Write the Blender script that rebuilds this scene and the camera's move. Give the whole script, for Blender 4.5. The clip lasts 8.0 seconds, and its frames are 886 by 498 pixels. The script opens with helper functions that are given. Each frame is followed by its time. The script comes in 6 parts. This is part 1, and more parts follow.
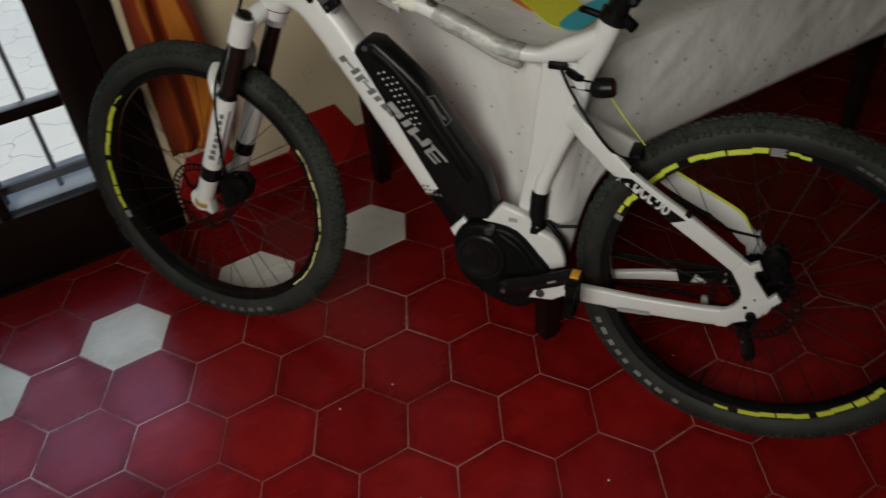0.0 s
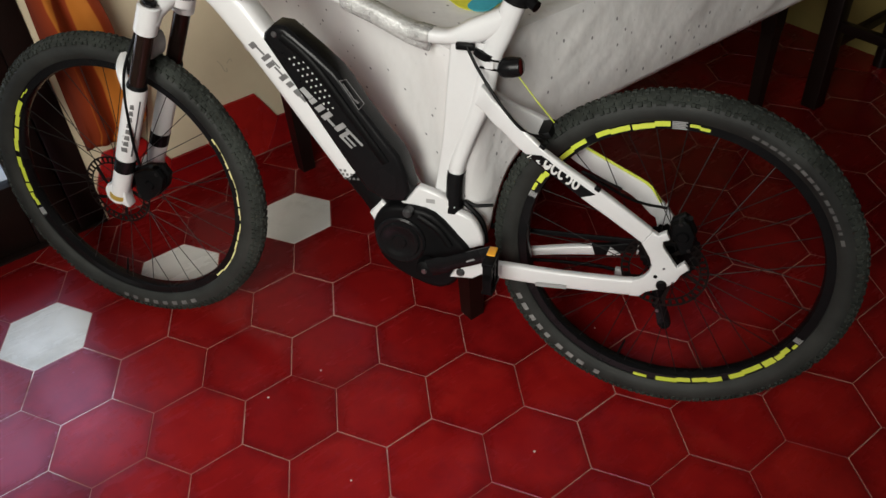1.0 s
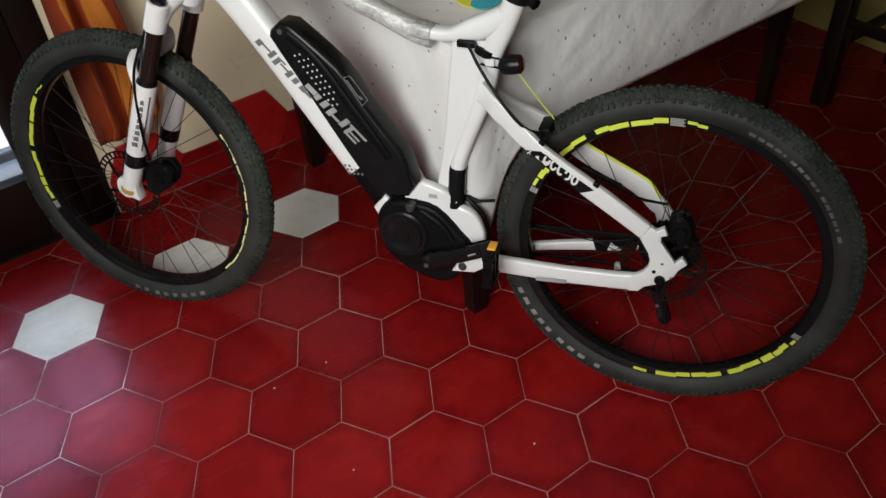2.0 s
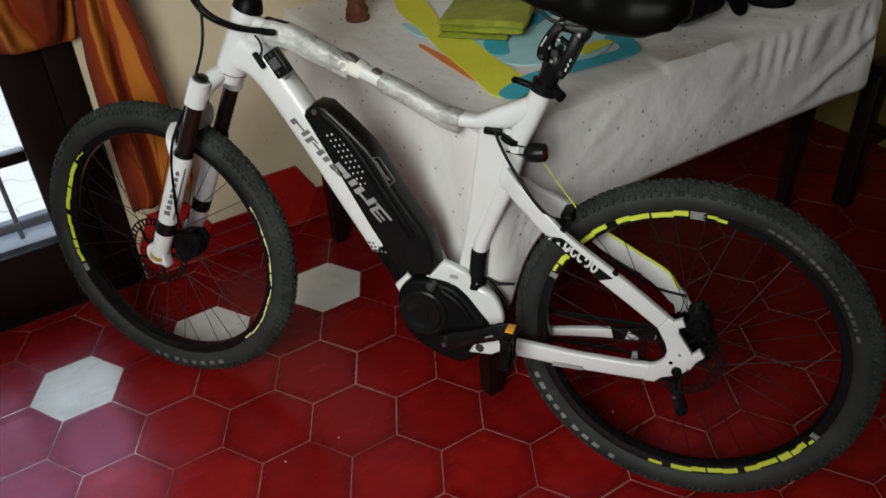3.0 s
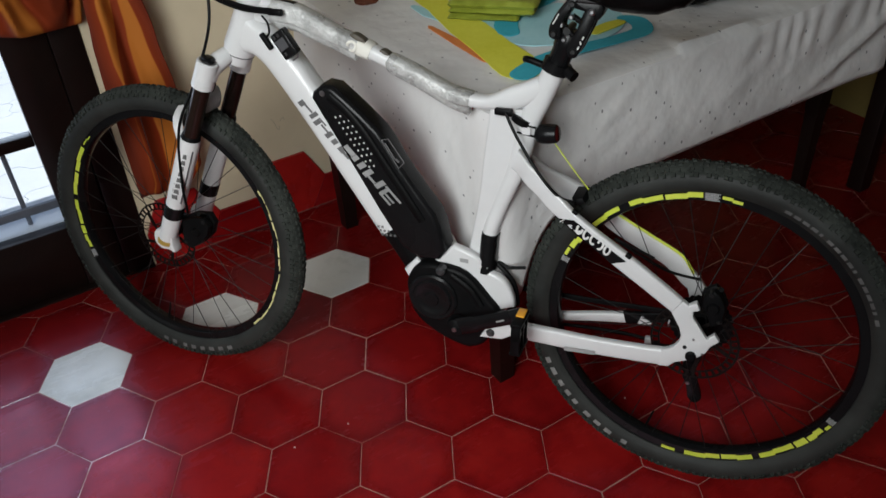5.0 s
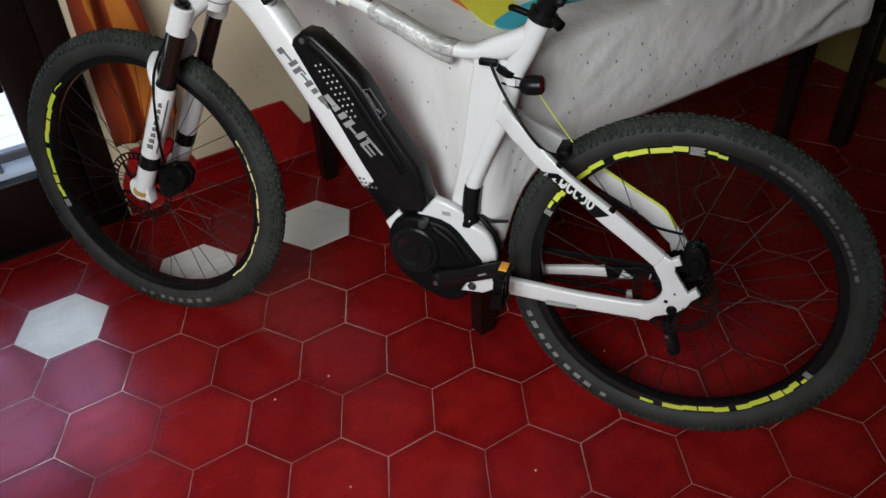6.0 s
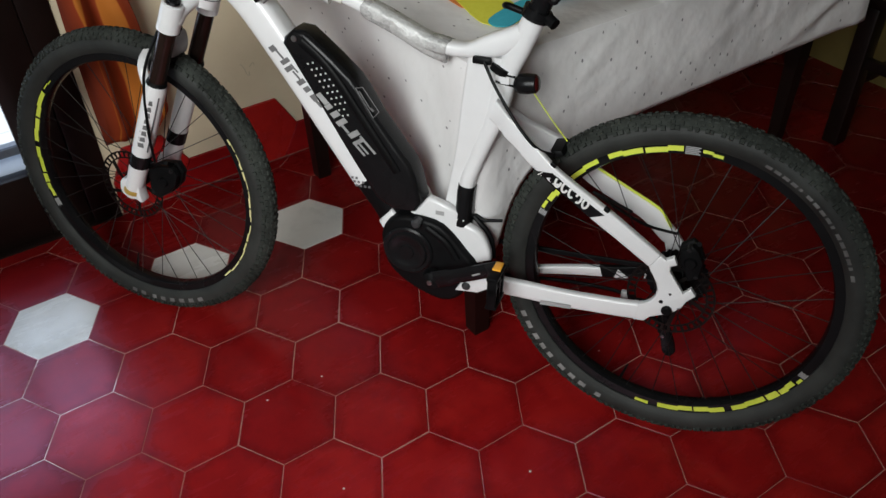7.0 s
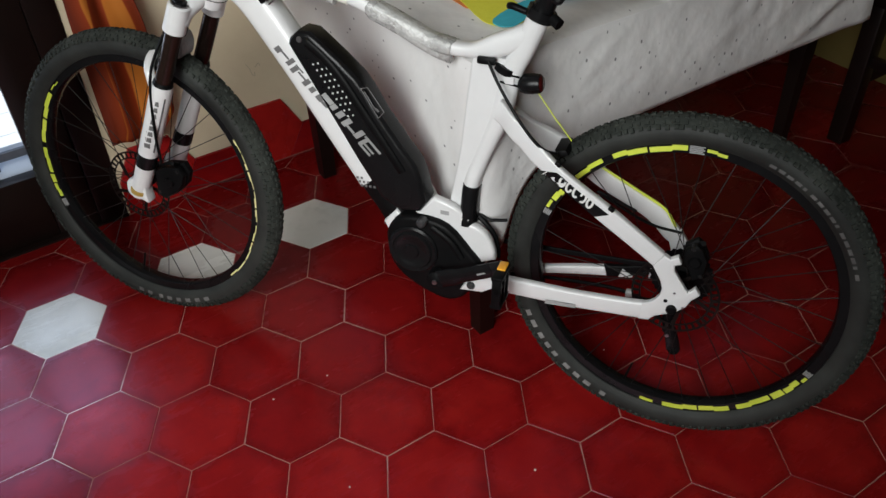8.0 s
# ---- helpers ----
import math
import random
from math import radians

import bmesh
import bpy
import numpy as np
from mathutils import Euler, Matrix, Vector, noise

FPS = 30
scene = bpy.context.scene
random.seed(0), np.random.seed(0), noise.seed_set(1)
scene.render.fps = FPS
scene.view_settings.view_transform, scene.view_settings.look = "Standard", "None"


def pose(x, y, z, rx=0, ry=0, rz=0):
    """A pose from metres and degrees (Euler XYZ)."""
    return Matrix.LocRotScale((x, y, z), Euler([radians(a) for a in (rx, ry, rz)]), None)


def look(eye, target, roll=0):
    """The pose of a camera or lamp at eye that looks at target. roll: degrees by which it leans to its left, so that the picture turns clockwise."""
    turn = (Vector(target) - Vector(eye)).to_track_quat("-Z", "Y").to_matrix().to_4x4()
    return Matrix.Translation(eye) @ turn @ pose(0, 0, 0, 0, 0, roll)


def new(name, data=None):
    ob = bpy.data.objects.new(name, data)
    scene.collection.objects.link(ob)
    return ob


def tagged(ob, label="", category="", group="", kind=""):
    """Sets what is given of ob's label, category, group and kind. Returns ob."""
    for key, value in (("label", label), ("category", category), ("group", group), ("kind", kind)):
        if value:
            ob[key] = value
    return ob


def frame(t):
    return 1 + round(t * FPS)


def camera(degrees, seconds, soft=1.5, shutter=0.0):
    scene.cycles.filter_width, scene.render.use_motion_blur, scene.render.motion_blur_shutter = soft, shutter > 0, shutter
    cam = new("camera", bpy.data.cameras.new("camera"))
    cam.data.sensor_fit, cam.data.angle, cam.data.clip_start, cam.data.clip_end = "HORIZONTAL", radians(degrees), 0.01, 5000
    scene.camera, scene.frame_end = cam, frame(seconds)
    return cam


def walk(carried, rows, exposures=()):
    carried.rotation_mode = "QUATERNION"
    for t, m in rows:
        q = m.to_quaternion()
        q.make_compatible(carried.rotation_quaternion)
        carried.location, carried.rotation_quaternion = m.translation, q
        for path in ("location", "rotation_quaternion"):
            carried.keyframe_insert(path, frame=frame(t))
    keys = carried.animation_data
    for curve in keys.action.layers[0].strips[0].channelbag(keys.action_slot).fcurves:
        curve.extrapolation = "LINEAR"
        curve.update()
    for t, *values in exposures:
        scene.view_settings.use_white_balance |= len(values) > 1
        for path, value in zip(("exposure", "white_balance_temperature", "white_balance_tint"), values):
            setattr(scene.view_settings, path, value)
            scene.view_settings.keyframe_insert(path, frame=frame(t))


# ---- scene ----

# ================= camera and walk =================
cam = camera(57.1, 8.0, shutter=0.4)
PATH = [
    (0.0, -0.5286, -1.1688, 1.4067, 49.9702, 4.0260, -32.5074),
    (0.2, -0.5210, -1.1688, 1.4004, 49.7825, 4.0444, -35.3363),
    (0.5, -0.5160, -1.1749, 1.4048, 49.4038, 3.0449, -37.1802),
    (1.0, -0.5049, -1.2127, 1.4031, 48.9433, 3.1805, -37.1303),
    (1.2, -0.5002, -1.2238, 1.4006, 48.9033, 3.8551, -36.9985),
    (2.3, -0.4941, -1.2545, 1.4191, 48.9348, 3.2631, -35.0214),
    (2.5, -0.4944, -1.2583, 1.4206, 50.3827, 2.9477, -34.1996),
    (3.0, -0.5032, -1.2627, 1.4279, 54.5763, 2.4123, -33.1838),
    (3.5, -0.5051, -1.2529, 1.4365, 55.8252, 2.7581, -32.9716),
    (4.0, -0.5015, -1.2550, 1.4359, 55.9586, 3.0839, -32.4555),
    (4.2, -0.5018, -1.2564, 1.4308, 55.8523, 3.3226, -32.6553),
    (5.5, -0.5000, -1.2475, 1.3969, 52.0047, 2.2867, -32.7654),
    (6.0, -0.4998, -1.2377, 1.3972, 50.5026, 1.6210, -33.7053),
    (6.5, -0.4943, -1.2330, 1.3921, 50.2896, 1.4641, -34.0439),
    (7.0, -0.4909, -1.2277, 1.3933, 50.2794, 1.4167, -34.0248),
    (7.5, -0.4928, -1.2309, 1.3966, 50.2636, 1.6595, -34.0473),
    (8.0, -0.4932, -1.2316, 1.3972, 50.2468, 1.7094, -33.8089),
]
walk(cam, [(t, pose(x, y, z, rx, ry, rz)) for t, x, y, z, rx, ry, rz in PATH],
     exposures=[(0.0, -1.06, 7350, 4), (0.5, -0.60, 7550, 6), (1.0, -0.18, 7100, 7), (2.5, -0.22, 6800, 5), (3.5, -0.64, 6750, 2), (4.0, -0.62, 6650, 3), (5.5, -0.33, 6450, 6), (8.0, -0.24, 6600, 6)])

# ================= world, sun, large lights =================
world = bpy.data.worlds.new("world")
world.use_nodes = True
scene.world = world
wn = world.node_tree
sky = wn.nodes.new("ShaderNodeTexSky")
sky.sky_type, sky.sun_disc = "NISHITA", False
sky.sun_elevation, sky.sun_rotation = radians(58), radians(100)
wn.links.new(sky.outputs[0], wn.nodes["Background"].inputs[0])
wn.nodes["Background"].inputs[1].default_value = 0.15

sun_data = bpy.data.lights.new("sun", "SUN")
sun_data.energy, sun_data.angle, sun_data.color = 4.6, radians(0.5), (1.0, 0.98, 0.95)
sun = new("sun", sun_data)
sun.matrix_world = look((8, -0.9, 14), (0, 0.4, 0))


def area(name, m, sx, sy, power, color):
    d = bpy.data.lights.new(name, "AREA")
    d.shape, d.size, d.size_y, d.energy, d.color = "RECTANGLE", sx, sy, power, color
    ob = new(name, d)
    ob.matrix_world = m
    return ob


# daylight in the door's opening, and fill light from an unseen, added window opening
area("daylight_door", look((-0.77, 1.03, 1.28), (-0.77, -1.0, 0.905)), 0.9, 1.56, 17, (0.68, 0.79, 1.0)).data.spread = radians(125)
side = area("side_fill", look((-1.54, -1.35, 1.72), (0.02, 0.16, 0.45)), 1.2, 1.4, 22.2, (0.98, 0.99, 1.0))
side.data.spread = radians(84)

# ================= materials =================


def mat(name):
    m = bpy.data.materials.new(name)
    m.use_nodes = True
    nt = m.node_tree
    return m, nt, nt.nodes["Principled BSDF"]


def node(nt, kind, **kw):
    n = nt.nodes.new(kind)
    for k, v in kw.items():
        n.inputs[k].default_value = v
    return n


def coords(nt, scale=1.0):
    tc = nt.nodes.new("ShaderNodeTexCoord")
    mp = nt.nodes.new("ShaderNodeMapping")
    mp.inputs["Scale"].default_value = (scale, scale, scale) if not isinstance(scale, tuple) else scale
    nt.links.new(tc.outputs["Object"], mp.inputs["Vector"])
    return mp.outputs["Vector"]


def ramp(nt, fac, stops):
    r = nt.nodes.new("ShaderNodeValToRGB")
    els = r.color_ramp.elements
    while len(els) < len(stops):
        els.new(0.5)
    for e, (p, c) in zip(els, stops):
        e.position, e.color = p, (*c, 1)
    nt.links.new(fac, r.inputs[0])
    return r.outputs[0]


def bump(nt, bsdf, height, strength, distance=0.002):
    b = nt.nodes.new("ShaderNodeBump")
    b.inputs["Strength"].default_value, b.inputs["Distance"].default_value = strength, distance
    nt.links.new(height, b.inputs["Height"])
    nt.links.new(b.outputs[0], bsdf.inputs["Normal"])


def plain(name, c1, c2, rough=0.5, scale=30.0, metal=0.0, bump_s=0.15, coat=0.0, rough2=None, spec=0.5, relief=0.001):
    """Two-scale mottled material with fine relief."""
    m, nt, b = mat(name)
    v = coords(nt)
    n1 = node(nt, "ShaderNodeTexNoise", Scale=scale, Detail=6.0, Roughness=0.6)
    n2 = node(nt, "ShaderNodeTexNoise", Scale=scale * 0.13, Detail=3.0)
    nt.links.new(v, n1.inputs["Vector"])
    nt.links.new(v, n2.inputs["Vector"])
    mix = nt.nodes.new("ShaderNodeMath")
    mix.operation = "MULTIPLY_ADD"
    mix.inputs[1].default_value = 0.45
    nt.links.new(n1.outputs[0], mix.inputs[0])
    half = nt.nodes.new("ShaderNodeMath")
    half.operation = "MULTIPLY"
    half.inputs[1].default_value = 0.55
    nt.links.new(n2.outputs[0], half.inputs[0])
    nt.links.new(half.outputs[0], mix.inputs[2])
    nt.links.new(ramp(nt, mix.outputs[0], [(0.32, c1), (0.68, c2)]), b.inputs["Base Color"])
    rr = nt.nodes.new("ShaderNodeMapRange")
    rr.inputs["To Min"].default_value = rough
    rr.inputs["To Max"].default_value = rough2 if rough2 is not None else min(1, rough + 0.12)
    nt.links.new(n2.outputs[0], rr.inputs["Value"])
    nt.links.new(rr.outputs[0], b.inputs["Roughness"])
    b.inputs["Metallic"].default_value = metal
    b.inputs["Coat Weight"].default_value = coat
    b.inputs["Specular IOR Level"].default_value = spec
    if bump_s:
        bump(nt, b, n1.outputs[0], bump_s, relief)
    return m


def tile_material(name, stops, stain, worn_edge=0.0, shade_amount=0.0, sheen=(1.0, 0.36, 0.70), spec=0.46):
    m, nt, b = mat(name)
    info = nt.nodes.new("ShaderNodeObjectInfo")
    geo = nt.nodes.new("ShaderNodeNewGeometry")
    rnd = nt.nodes.new("ShaderNodeMath")
    rnd.operation = "ADD"
    nt.links.new(info.outputs["Random"], rnd.inputs[0])
    nt.links.new(geo.outputs["Random Per Island"], rnd.inputs[1])
    wv = nt.nodes.new("ShaderNodeNewGeometry")
    n1 = node(nt, "ShaderNodeTexNoise", Scale=9.0, Detail=5.0, Roughness=0.62)
    n2 = node(nt, "ShaderNodeTexNoise", Scale=120.0, Detail=4.0)
    n3 = node(nt, "ShaderNodeTexNoise", Scale=2.3, Detail=4.0)
    for n in (n1, n2, n3):
        nt.links.new(wv.outputs["Position"], n.inputs["Vector"])
    a = nt.nodes.new("ShaderNodeMath")
    a.operation = "MULTIPLY_ADD"
    a.inputs[1].default_value = 0.30
    nt.links.new(rnd.outputs[0], a.inputs[0])
    h = nt.nodes.new("ShaderNodeMath")
    h.operation = "MULTIPLY"
    h.inputs[1].default_value = 0.6
    nt.links.new(n1.outputs[0], h.inputs[0])
    nt.links.new(h.outputs[0], a.inputs[2])
    col = ramp(nt, a.outputs[0], stops)
    # pale scuffs and specks
    v3 = ramp(nt, n3.outputs[0], [(0.52, (0, 0, 0)), (0.75, (1, 1, 1))])
    fine = ramp(nt, n2.outputs[0], [(0.45, (0, 0, 0)), (0.8, (0.18, 0.18, 0.18))])
    mul = nt.nodes.new("ShaderNodeMixRGB")
    mul.blend_type = "MULTIPLY"
    mul.inputs[0].default_value = 1.0
    nt.links.new(v3, mul.inputs[1])
    nt.links.new(fine, mul.inputs[2])
    mx = nt.nodes.new("ShaderNodeMixRGB")
    mx.inputs[2].default_value = (*stain, 1)
    nt.links.new(mul.outputs[0], mx.inputs[0])
    nt.links.new(col, mx.inputs[1])
    # brown soiling: cloudy blotches, thicker along each tile's rim
    n4 = node(nt, "ShaderNodeTexNoise", Scale=26.0, Detail=5.0, Roughness=0.65)
    n5 = node(nt, "ShaderNodeTexNoise", Scale=4.1, Detail=3.0)
    for n in (n4, n5):
        nt.links.new(wv.outputs["Position"], n.inputs["Vector"])
    tc = nt.nodes.new("ShaderNodeTexCoord")
    far = None
    for k in range(3):
        dot = nt.nodes.new("ShaderNodeVectorMath")
        dot.operation = "DOT_PRODUCT"
        dot.inputs[1].default_value = (math.cos(radians(30 + 60 * k)), math.sin(radians(30 + 60 * k)), 0)
        nt.links.new(tc.outputs["Object"], dot.inputs[0])
        ab = nt.nodes.new("ShaderNodeMath")
        ab.operation = "ABSOLUTE"
        nt.links.new(dot.outputs["Value"], ab.inputs[0])
        if far is None:
            far = ab.outputs[0]
        else:
            mxm = nt.nodes.new("ShaderNodeMath")
            mxm.operation = "MAXIMUM"
            nt.links.new(far, mxm.inputs[0])
            nt.links.new(ab.outputs[0], mxm.inputs[1])
            far = mxm.outputs[0]
    edge = nt.nodes.new("ShaderNodeMapRange")
    edge.interpolation_type = "SMOOTHSTEP"
    edge.inputs["From Min"].default_value, edge.inputs["From Max"].default_value = 0.066, 0.104
    edge.inputs["To Min"].default_value, edge.inputs["To Max"].default_value = 0.0, worn_edge
    nt.links.new(far, edge.inputs["Value"])
    soil = nt.nodes.new("ShaderNodeMath")
    soil.operation = "MULTIPLY_ADD"
    nt.links.new(n4.outputs[0], soil.inputs[0])
    soil.inputs[1].default_value = 0.55
    nt.links.new(edge.outputs[0], soil.inputs[2])
    soil2 = nt.nodes.new("ShaderNodeMath")
    soil2.operation = "MULTIPLY_ADD"
    nt.links.new(n5.outputs[0], soil2.inputs[0])
    soil2.inputs[1].default_value = 0.55
    nt.links.new(soil.outputs[0], soil2.inputs[2])
    amount = ramp(nt, soil2.outputs[0], [(0.54, (0, 0, 0)), (0.95, (0.62, 0.62, 0.62))])
    dirt = nt.nodes.new("ShaderNodeMixRGB")
    dirt.inputs[2].default_value = (*(c * 0.34 for c in stops[0][1]), 1)
    nt.links.new(amount, dirt.inputs[0])
    nt.links.new(mx.outputs[0], dirt.inputs[1])
    # shade painted in: tiles darken away from a diagonal strip from the garden door
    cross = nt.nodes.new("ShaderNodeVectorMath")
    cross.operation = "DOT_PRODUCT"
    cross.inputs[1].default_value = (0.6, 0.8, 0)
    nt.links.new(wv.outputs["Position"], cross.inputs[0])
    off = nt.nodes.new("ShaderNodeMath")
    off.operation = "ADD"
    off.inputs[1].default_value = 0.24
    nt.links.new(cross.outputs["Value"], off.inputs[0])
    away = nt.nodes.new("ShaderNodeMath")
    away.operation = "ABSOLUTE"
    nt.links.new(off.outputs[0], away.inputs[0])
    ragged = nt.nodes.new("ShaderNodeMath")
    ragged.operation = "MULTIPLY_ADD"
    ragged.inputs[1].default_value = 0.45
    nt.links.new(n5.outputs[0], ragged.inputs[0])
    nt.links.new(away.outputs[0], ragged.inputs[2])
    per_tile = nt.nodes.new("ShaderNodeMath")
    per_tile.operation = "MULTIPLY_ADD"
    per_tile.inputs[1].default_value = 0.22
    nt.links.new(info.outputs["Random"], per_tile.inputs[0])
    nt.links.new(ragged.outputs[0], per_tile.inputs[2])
    shade_mask = ramp(nt, per_tile.outputs[0], [(0.50, (0, 0, 0)), (0.98, (0.60 * shade_amount,) * 3)])
    shaded = nt.nodes.new("ShaderNodeMixRGB")
    shaded.inputs[2].default_value = (*(c * 0.22 for c in stops[1][1]), 1)
    nt.links.new(shade_mask, shaded.inputs[0])
    nt.links.new(dirt.outputs[0], shaded.inputs[1])
    nt.links.new(shaded.outputs[0], b.inputs["Base Color"])
    rr = nt.nodes.new("ShaderNodeMapRange")
    rr.inputs["From Min"].default_value, rr.inputs["From Max"].default_value = 0.3, 0.7
    rr.inputs["To Min"].default_value, rr.inputs["To Max"].default_value = 0.18, 0.225
    nt.links.new(n1.outputs[0], rr.inputs["Value"])
    # some tiles are waxier than others; dull smears cross them
    gloss = nt.nodes.new("ShaderNodeMath")
    gloss.operation = "MULTIPLY_ADD"
    gloss.inputs[1].default_value = 0.06
    nt.links.new(info.outputs["Random"], gloss.inputs[0])
    nt.links.new(rr.outputs[0], gloss.inputs[2])
    smear = nt.nodes.new("ShaderNodeMath")
    smear.operation = "MULTIPLY_ADD"
    smear.inputs[1].default_value = 0.15
    nt.links.new(amount, smear.inputs[0])
    nt.links.new(gloss.outputs[0], smear.inputs[2])
    # dry streaks left by wiping
    long = nt.nodes.new("ShaderNodeMapping")
    long.inputs["Rotation"].default_value = (0, 0, radians(24))
    long.inputs["Scale"].default_value = (4.0, 19.0, 1.0)
    nt.links.new(wv.outputs["Position"], long.inputs["Vector"])
    n6 = node(nt, "ShaderNodeTexNoise", Scale=1.0, Detail=5.0, Roughness=0.7)
    nt.links.new(long.outputs["Vector"], n6.inputs["Vector"])
    streak = nt.nodes.new("ShaderNodeMapRange")
    streak.inputs["From Min"].default_value, streak.inputs["From Max"].default_value = 0.50, 0.72
    streak.inputs["To Min"].default_value, streak.inputs["To Max"].default_value = 0.0, 0.10
    nt.links.new(n6.outputs[0], streak.inputs["Value"])
    wiped = nt.nodes.new("ShaderNodeMath")
    wiped.operation = "ADD"
    nt.links.new(smear.outputs[0], wiped.inputs[0])
    nt.links.new(streak.outputs[0], wiped.inputs[1])
    nt.links.new(wiped.outputs[0], b.inputs["Roughness"])
    b.inputs["Specular IOR Level"].default_value = spec
    b.inputs["Specular Tint"].default_value = (*sheen, 1)
    bump(nt, b, n4.outputs[0], 0.06, 0.0016)
    return m


RED_STOPS = [(0.20, (0.130, 0.0040, 0.0048)), (0.52, (0.240, 0.0066, 0.0072)), (0.85, (0.37, 0.015, 0.012))]
WHITE_STOPS = [(0.2, (0.54, 0.53, 0.50)), (0.85, (0.66, 0.66, 0.635))]
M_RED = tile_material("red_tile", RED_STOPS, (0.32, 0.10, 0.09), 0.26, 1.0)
M_WHITE_TILE = tile_material("white_tile", WHITE_STOPS, (0.40, 0.38, 0.34), 0.0, 0.0, (0.9, 0.96, 1.0), 0.9)
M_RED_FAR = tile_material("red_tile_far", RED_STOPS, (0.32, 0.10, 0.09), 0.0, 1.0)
M_RED_WALL = tile_material("red_wall_tile", RED_STOPS, (0.32, 0.10, 0.09))
M_GROUT = plain("grout", (0.27, 0.092, 0.074), (0.52, 0.28, 0.24), 0.14, 22, bump_s=0.08, coat=1.0, spec=1.0)
M_WALL = plain("cream_wall_paint", (0.62, 0.525, 0.36), (0.69, 0.595, 0.425), 0.75, 14, bump_s=0.25)
M_CEIL = plain("white_ceiling_paint", (0.76, 0.75, 0.71), (0.82, 0.81, 0.78), 0.8, 10)
M_OCHRE = plain("ochre_wall_paint", (0.19, 0.145, 0.04), (0.24, 0.185, 0.055), 0.8, 14, bump_s=0.25)
M_DOOR = plain("dark_brown_wood", (0.0045, 0.0022, 0.0018), (0.010, 0.0048, 0.0035), 0.34, 22, bump_s=0.2, spec=0.3)
M_IRON = plain("grey_painted_iron", (0.10, 0.11, 0.14), (0.15, 0.165, 0.20), 0.45, 40)
M_PAVE = plain("pale_paving", (0.68, 0.73, 0.80), (0.78, 0.83, 0.89), 0.8, 9, bump_s=0.3)
M_PAVE_GROUT = plain("paving_joint", (0.50, 0.54, 0.60), (0.58, 0.62, 0.68), 0.9, 40)
M_BOLT = plain("blackened_bolt", (0.020, 0.020, 0.021), (0.040, 0.040, 0.042), 0.38, 90, bump_s=0.2, spec=0.4)
M_WHITE = plain("white_bike_paint", (0.61, 0.61, 0.615), (0.67, 0.67, 0.675), 0.25, 25, bump_s=0.03, coat=0.15)
M_BLACK = plain("black_plastic", (0.0028, 0.0028, 0.0030), (0.0056, 0.0056, 0.0060), 0.36, 70, bump_s=0.1, spec=0.08)
M_GLOSS = plain("gloss_black", (0.0048, 0.0048, 0.0053), (0.0086, 0.0086, 0.0092), 0.20, 50, bump_s=0.03, spec=0.17)
M_TYRE = plain("tyre_rubber", (0.0055, 0.0060, 0.0056), (0.033, 0.0355, 0.0325), 0.56, 18, bump_s=0.3, spec=0.3)
M_TREAD = plain("dusty_tread_rubber", (0.009, 0.0105, 0.009), (0.044, 0.049, 0.043), 0.88, 130, bump_s=0.7, spec=0.2)
M_STANCHION = plain("dark_bronze_tube", (0.020, 0.012, 0.010), (0.034, 0.02, 0.016), 0.16, 60, metal=0.5, bump_s=0.02)
M_METAL = plain("bare_steel", (0.25, 0.25, 0.26), (0.42, 0.42, 0.43), 0.3, 60, metal=1.0)
M_SPOKE = plain("black_spoke", (0.004, 0.004, 0.0043), (0.010, 0.010, 0.0104), 0.32, 60, spec=0.4)
M_DISC = plain("brake_disc_steel", (0.010, 0.008, 0.0075), (0.030, 0.024, 0.022), 0.42, 60, metal=0.9)
M_LIME = plain("lime_decal", (0.52, 0.60, 0.05), (0.64, 0.70, 0.09), 0.4, 60, bump_s=0.05)
# the lime decal again, with the light on it put into a paler colour
M_LIME_LIT = plain("lit_lime_decal", (0.60, 0.55, 0.22), (0.74, 0.68, 0.34), 0.4, 60, bump_s=0.05)
M_GREY_MARK = plain("grey_marking", (0.22, 0.22, 0.22), (0.34, 0.34, 0.34), 0.45, 60, bump_s=0.05)
M_DARK_MARK = plain("dark_grey_marking", (0.05, 0.05, 0.055), (0.08, 0.08, 0.085), 0.45, 60, bump_s=0.05)
M_PALE_MARK = plain("pale_marking", (0.52, 0.52, 0.50), (0.66, 0.66, 0.64), 0.5, 60, bump_s=0.05)
M_TUBE_MARK = plain("tube_marking", (0.085, 0.083, 0.085), (0.14, 0.137, 0.138), 0.4, 60, bump_s=0.05)
M_SIDEWALL_MARK = plain("sidewall_marking", (0.09, 0.09, 0.088), (0.27, 0.27, 0.262), 0.6, 140, bump_s=0.2)
M_FAINT_MARK = plain("faint_sidewall_marking", (0.03, 0.03, 0.03), (0.17, 0.17, 0.165), 0.6, 40, bump_s=0.2)
M_DECAL_WHITE = plain("white_decal", (0.62, 0.62, 0.61), (0.72, 0.72, 0.71), 0.4, 60, bump_s=0.05)
M_GOLD = plain("gold_sticker", (0.30, 0.19, 0.03), (0.42, 0.28, 0.06), 0.4, 60)
M_LEATHER = plain("black_saddle_cover", (0.0015, 0.0015, 0.0015), (0.004, 0.004, 0.004), 0.36, 120, bump_s=0.2, spec=0.10)
M_FABRIC_BLACK = plain("black_nylon", (0.0016, 0.0016, 0.0018), (0.0045, 0.0045, 0.005), 0.62, 200, bump_s=0.5, spec=0.08)
M_GREEN = plain("green_satin", (0.16, 0.19, 0.014), (0.34, 0.385, 0.055), 0.34, 42, bump_s=0.8, relief=0.0028)
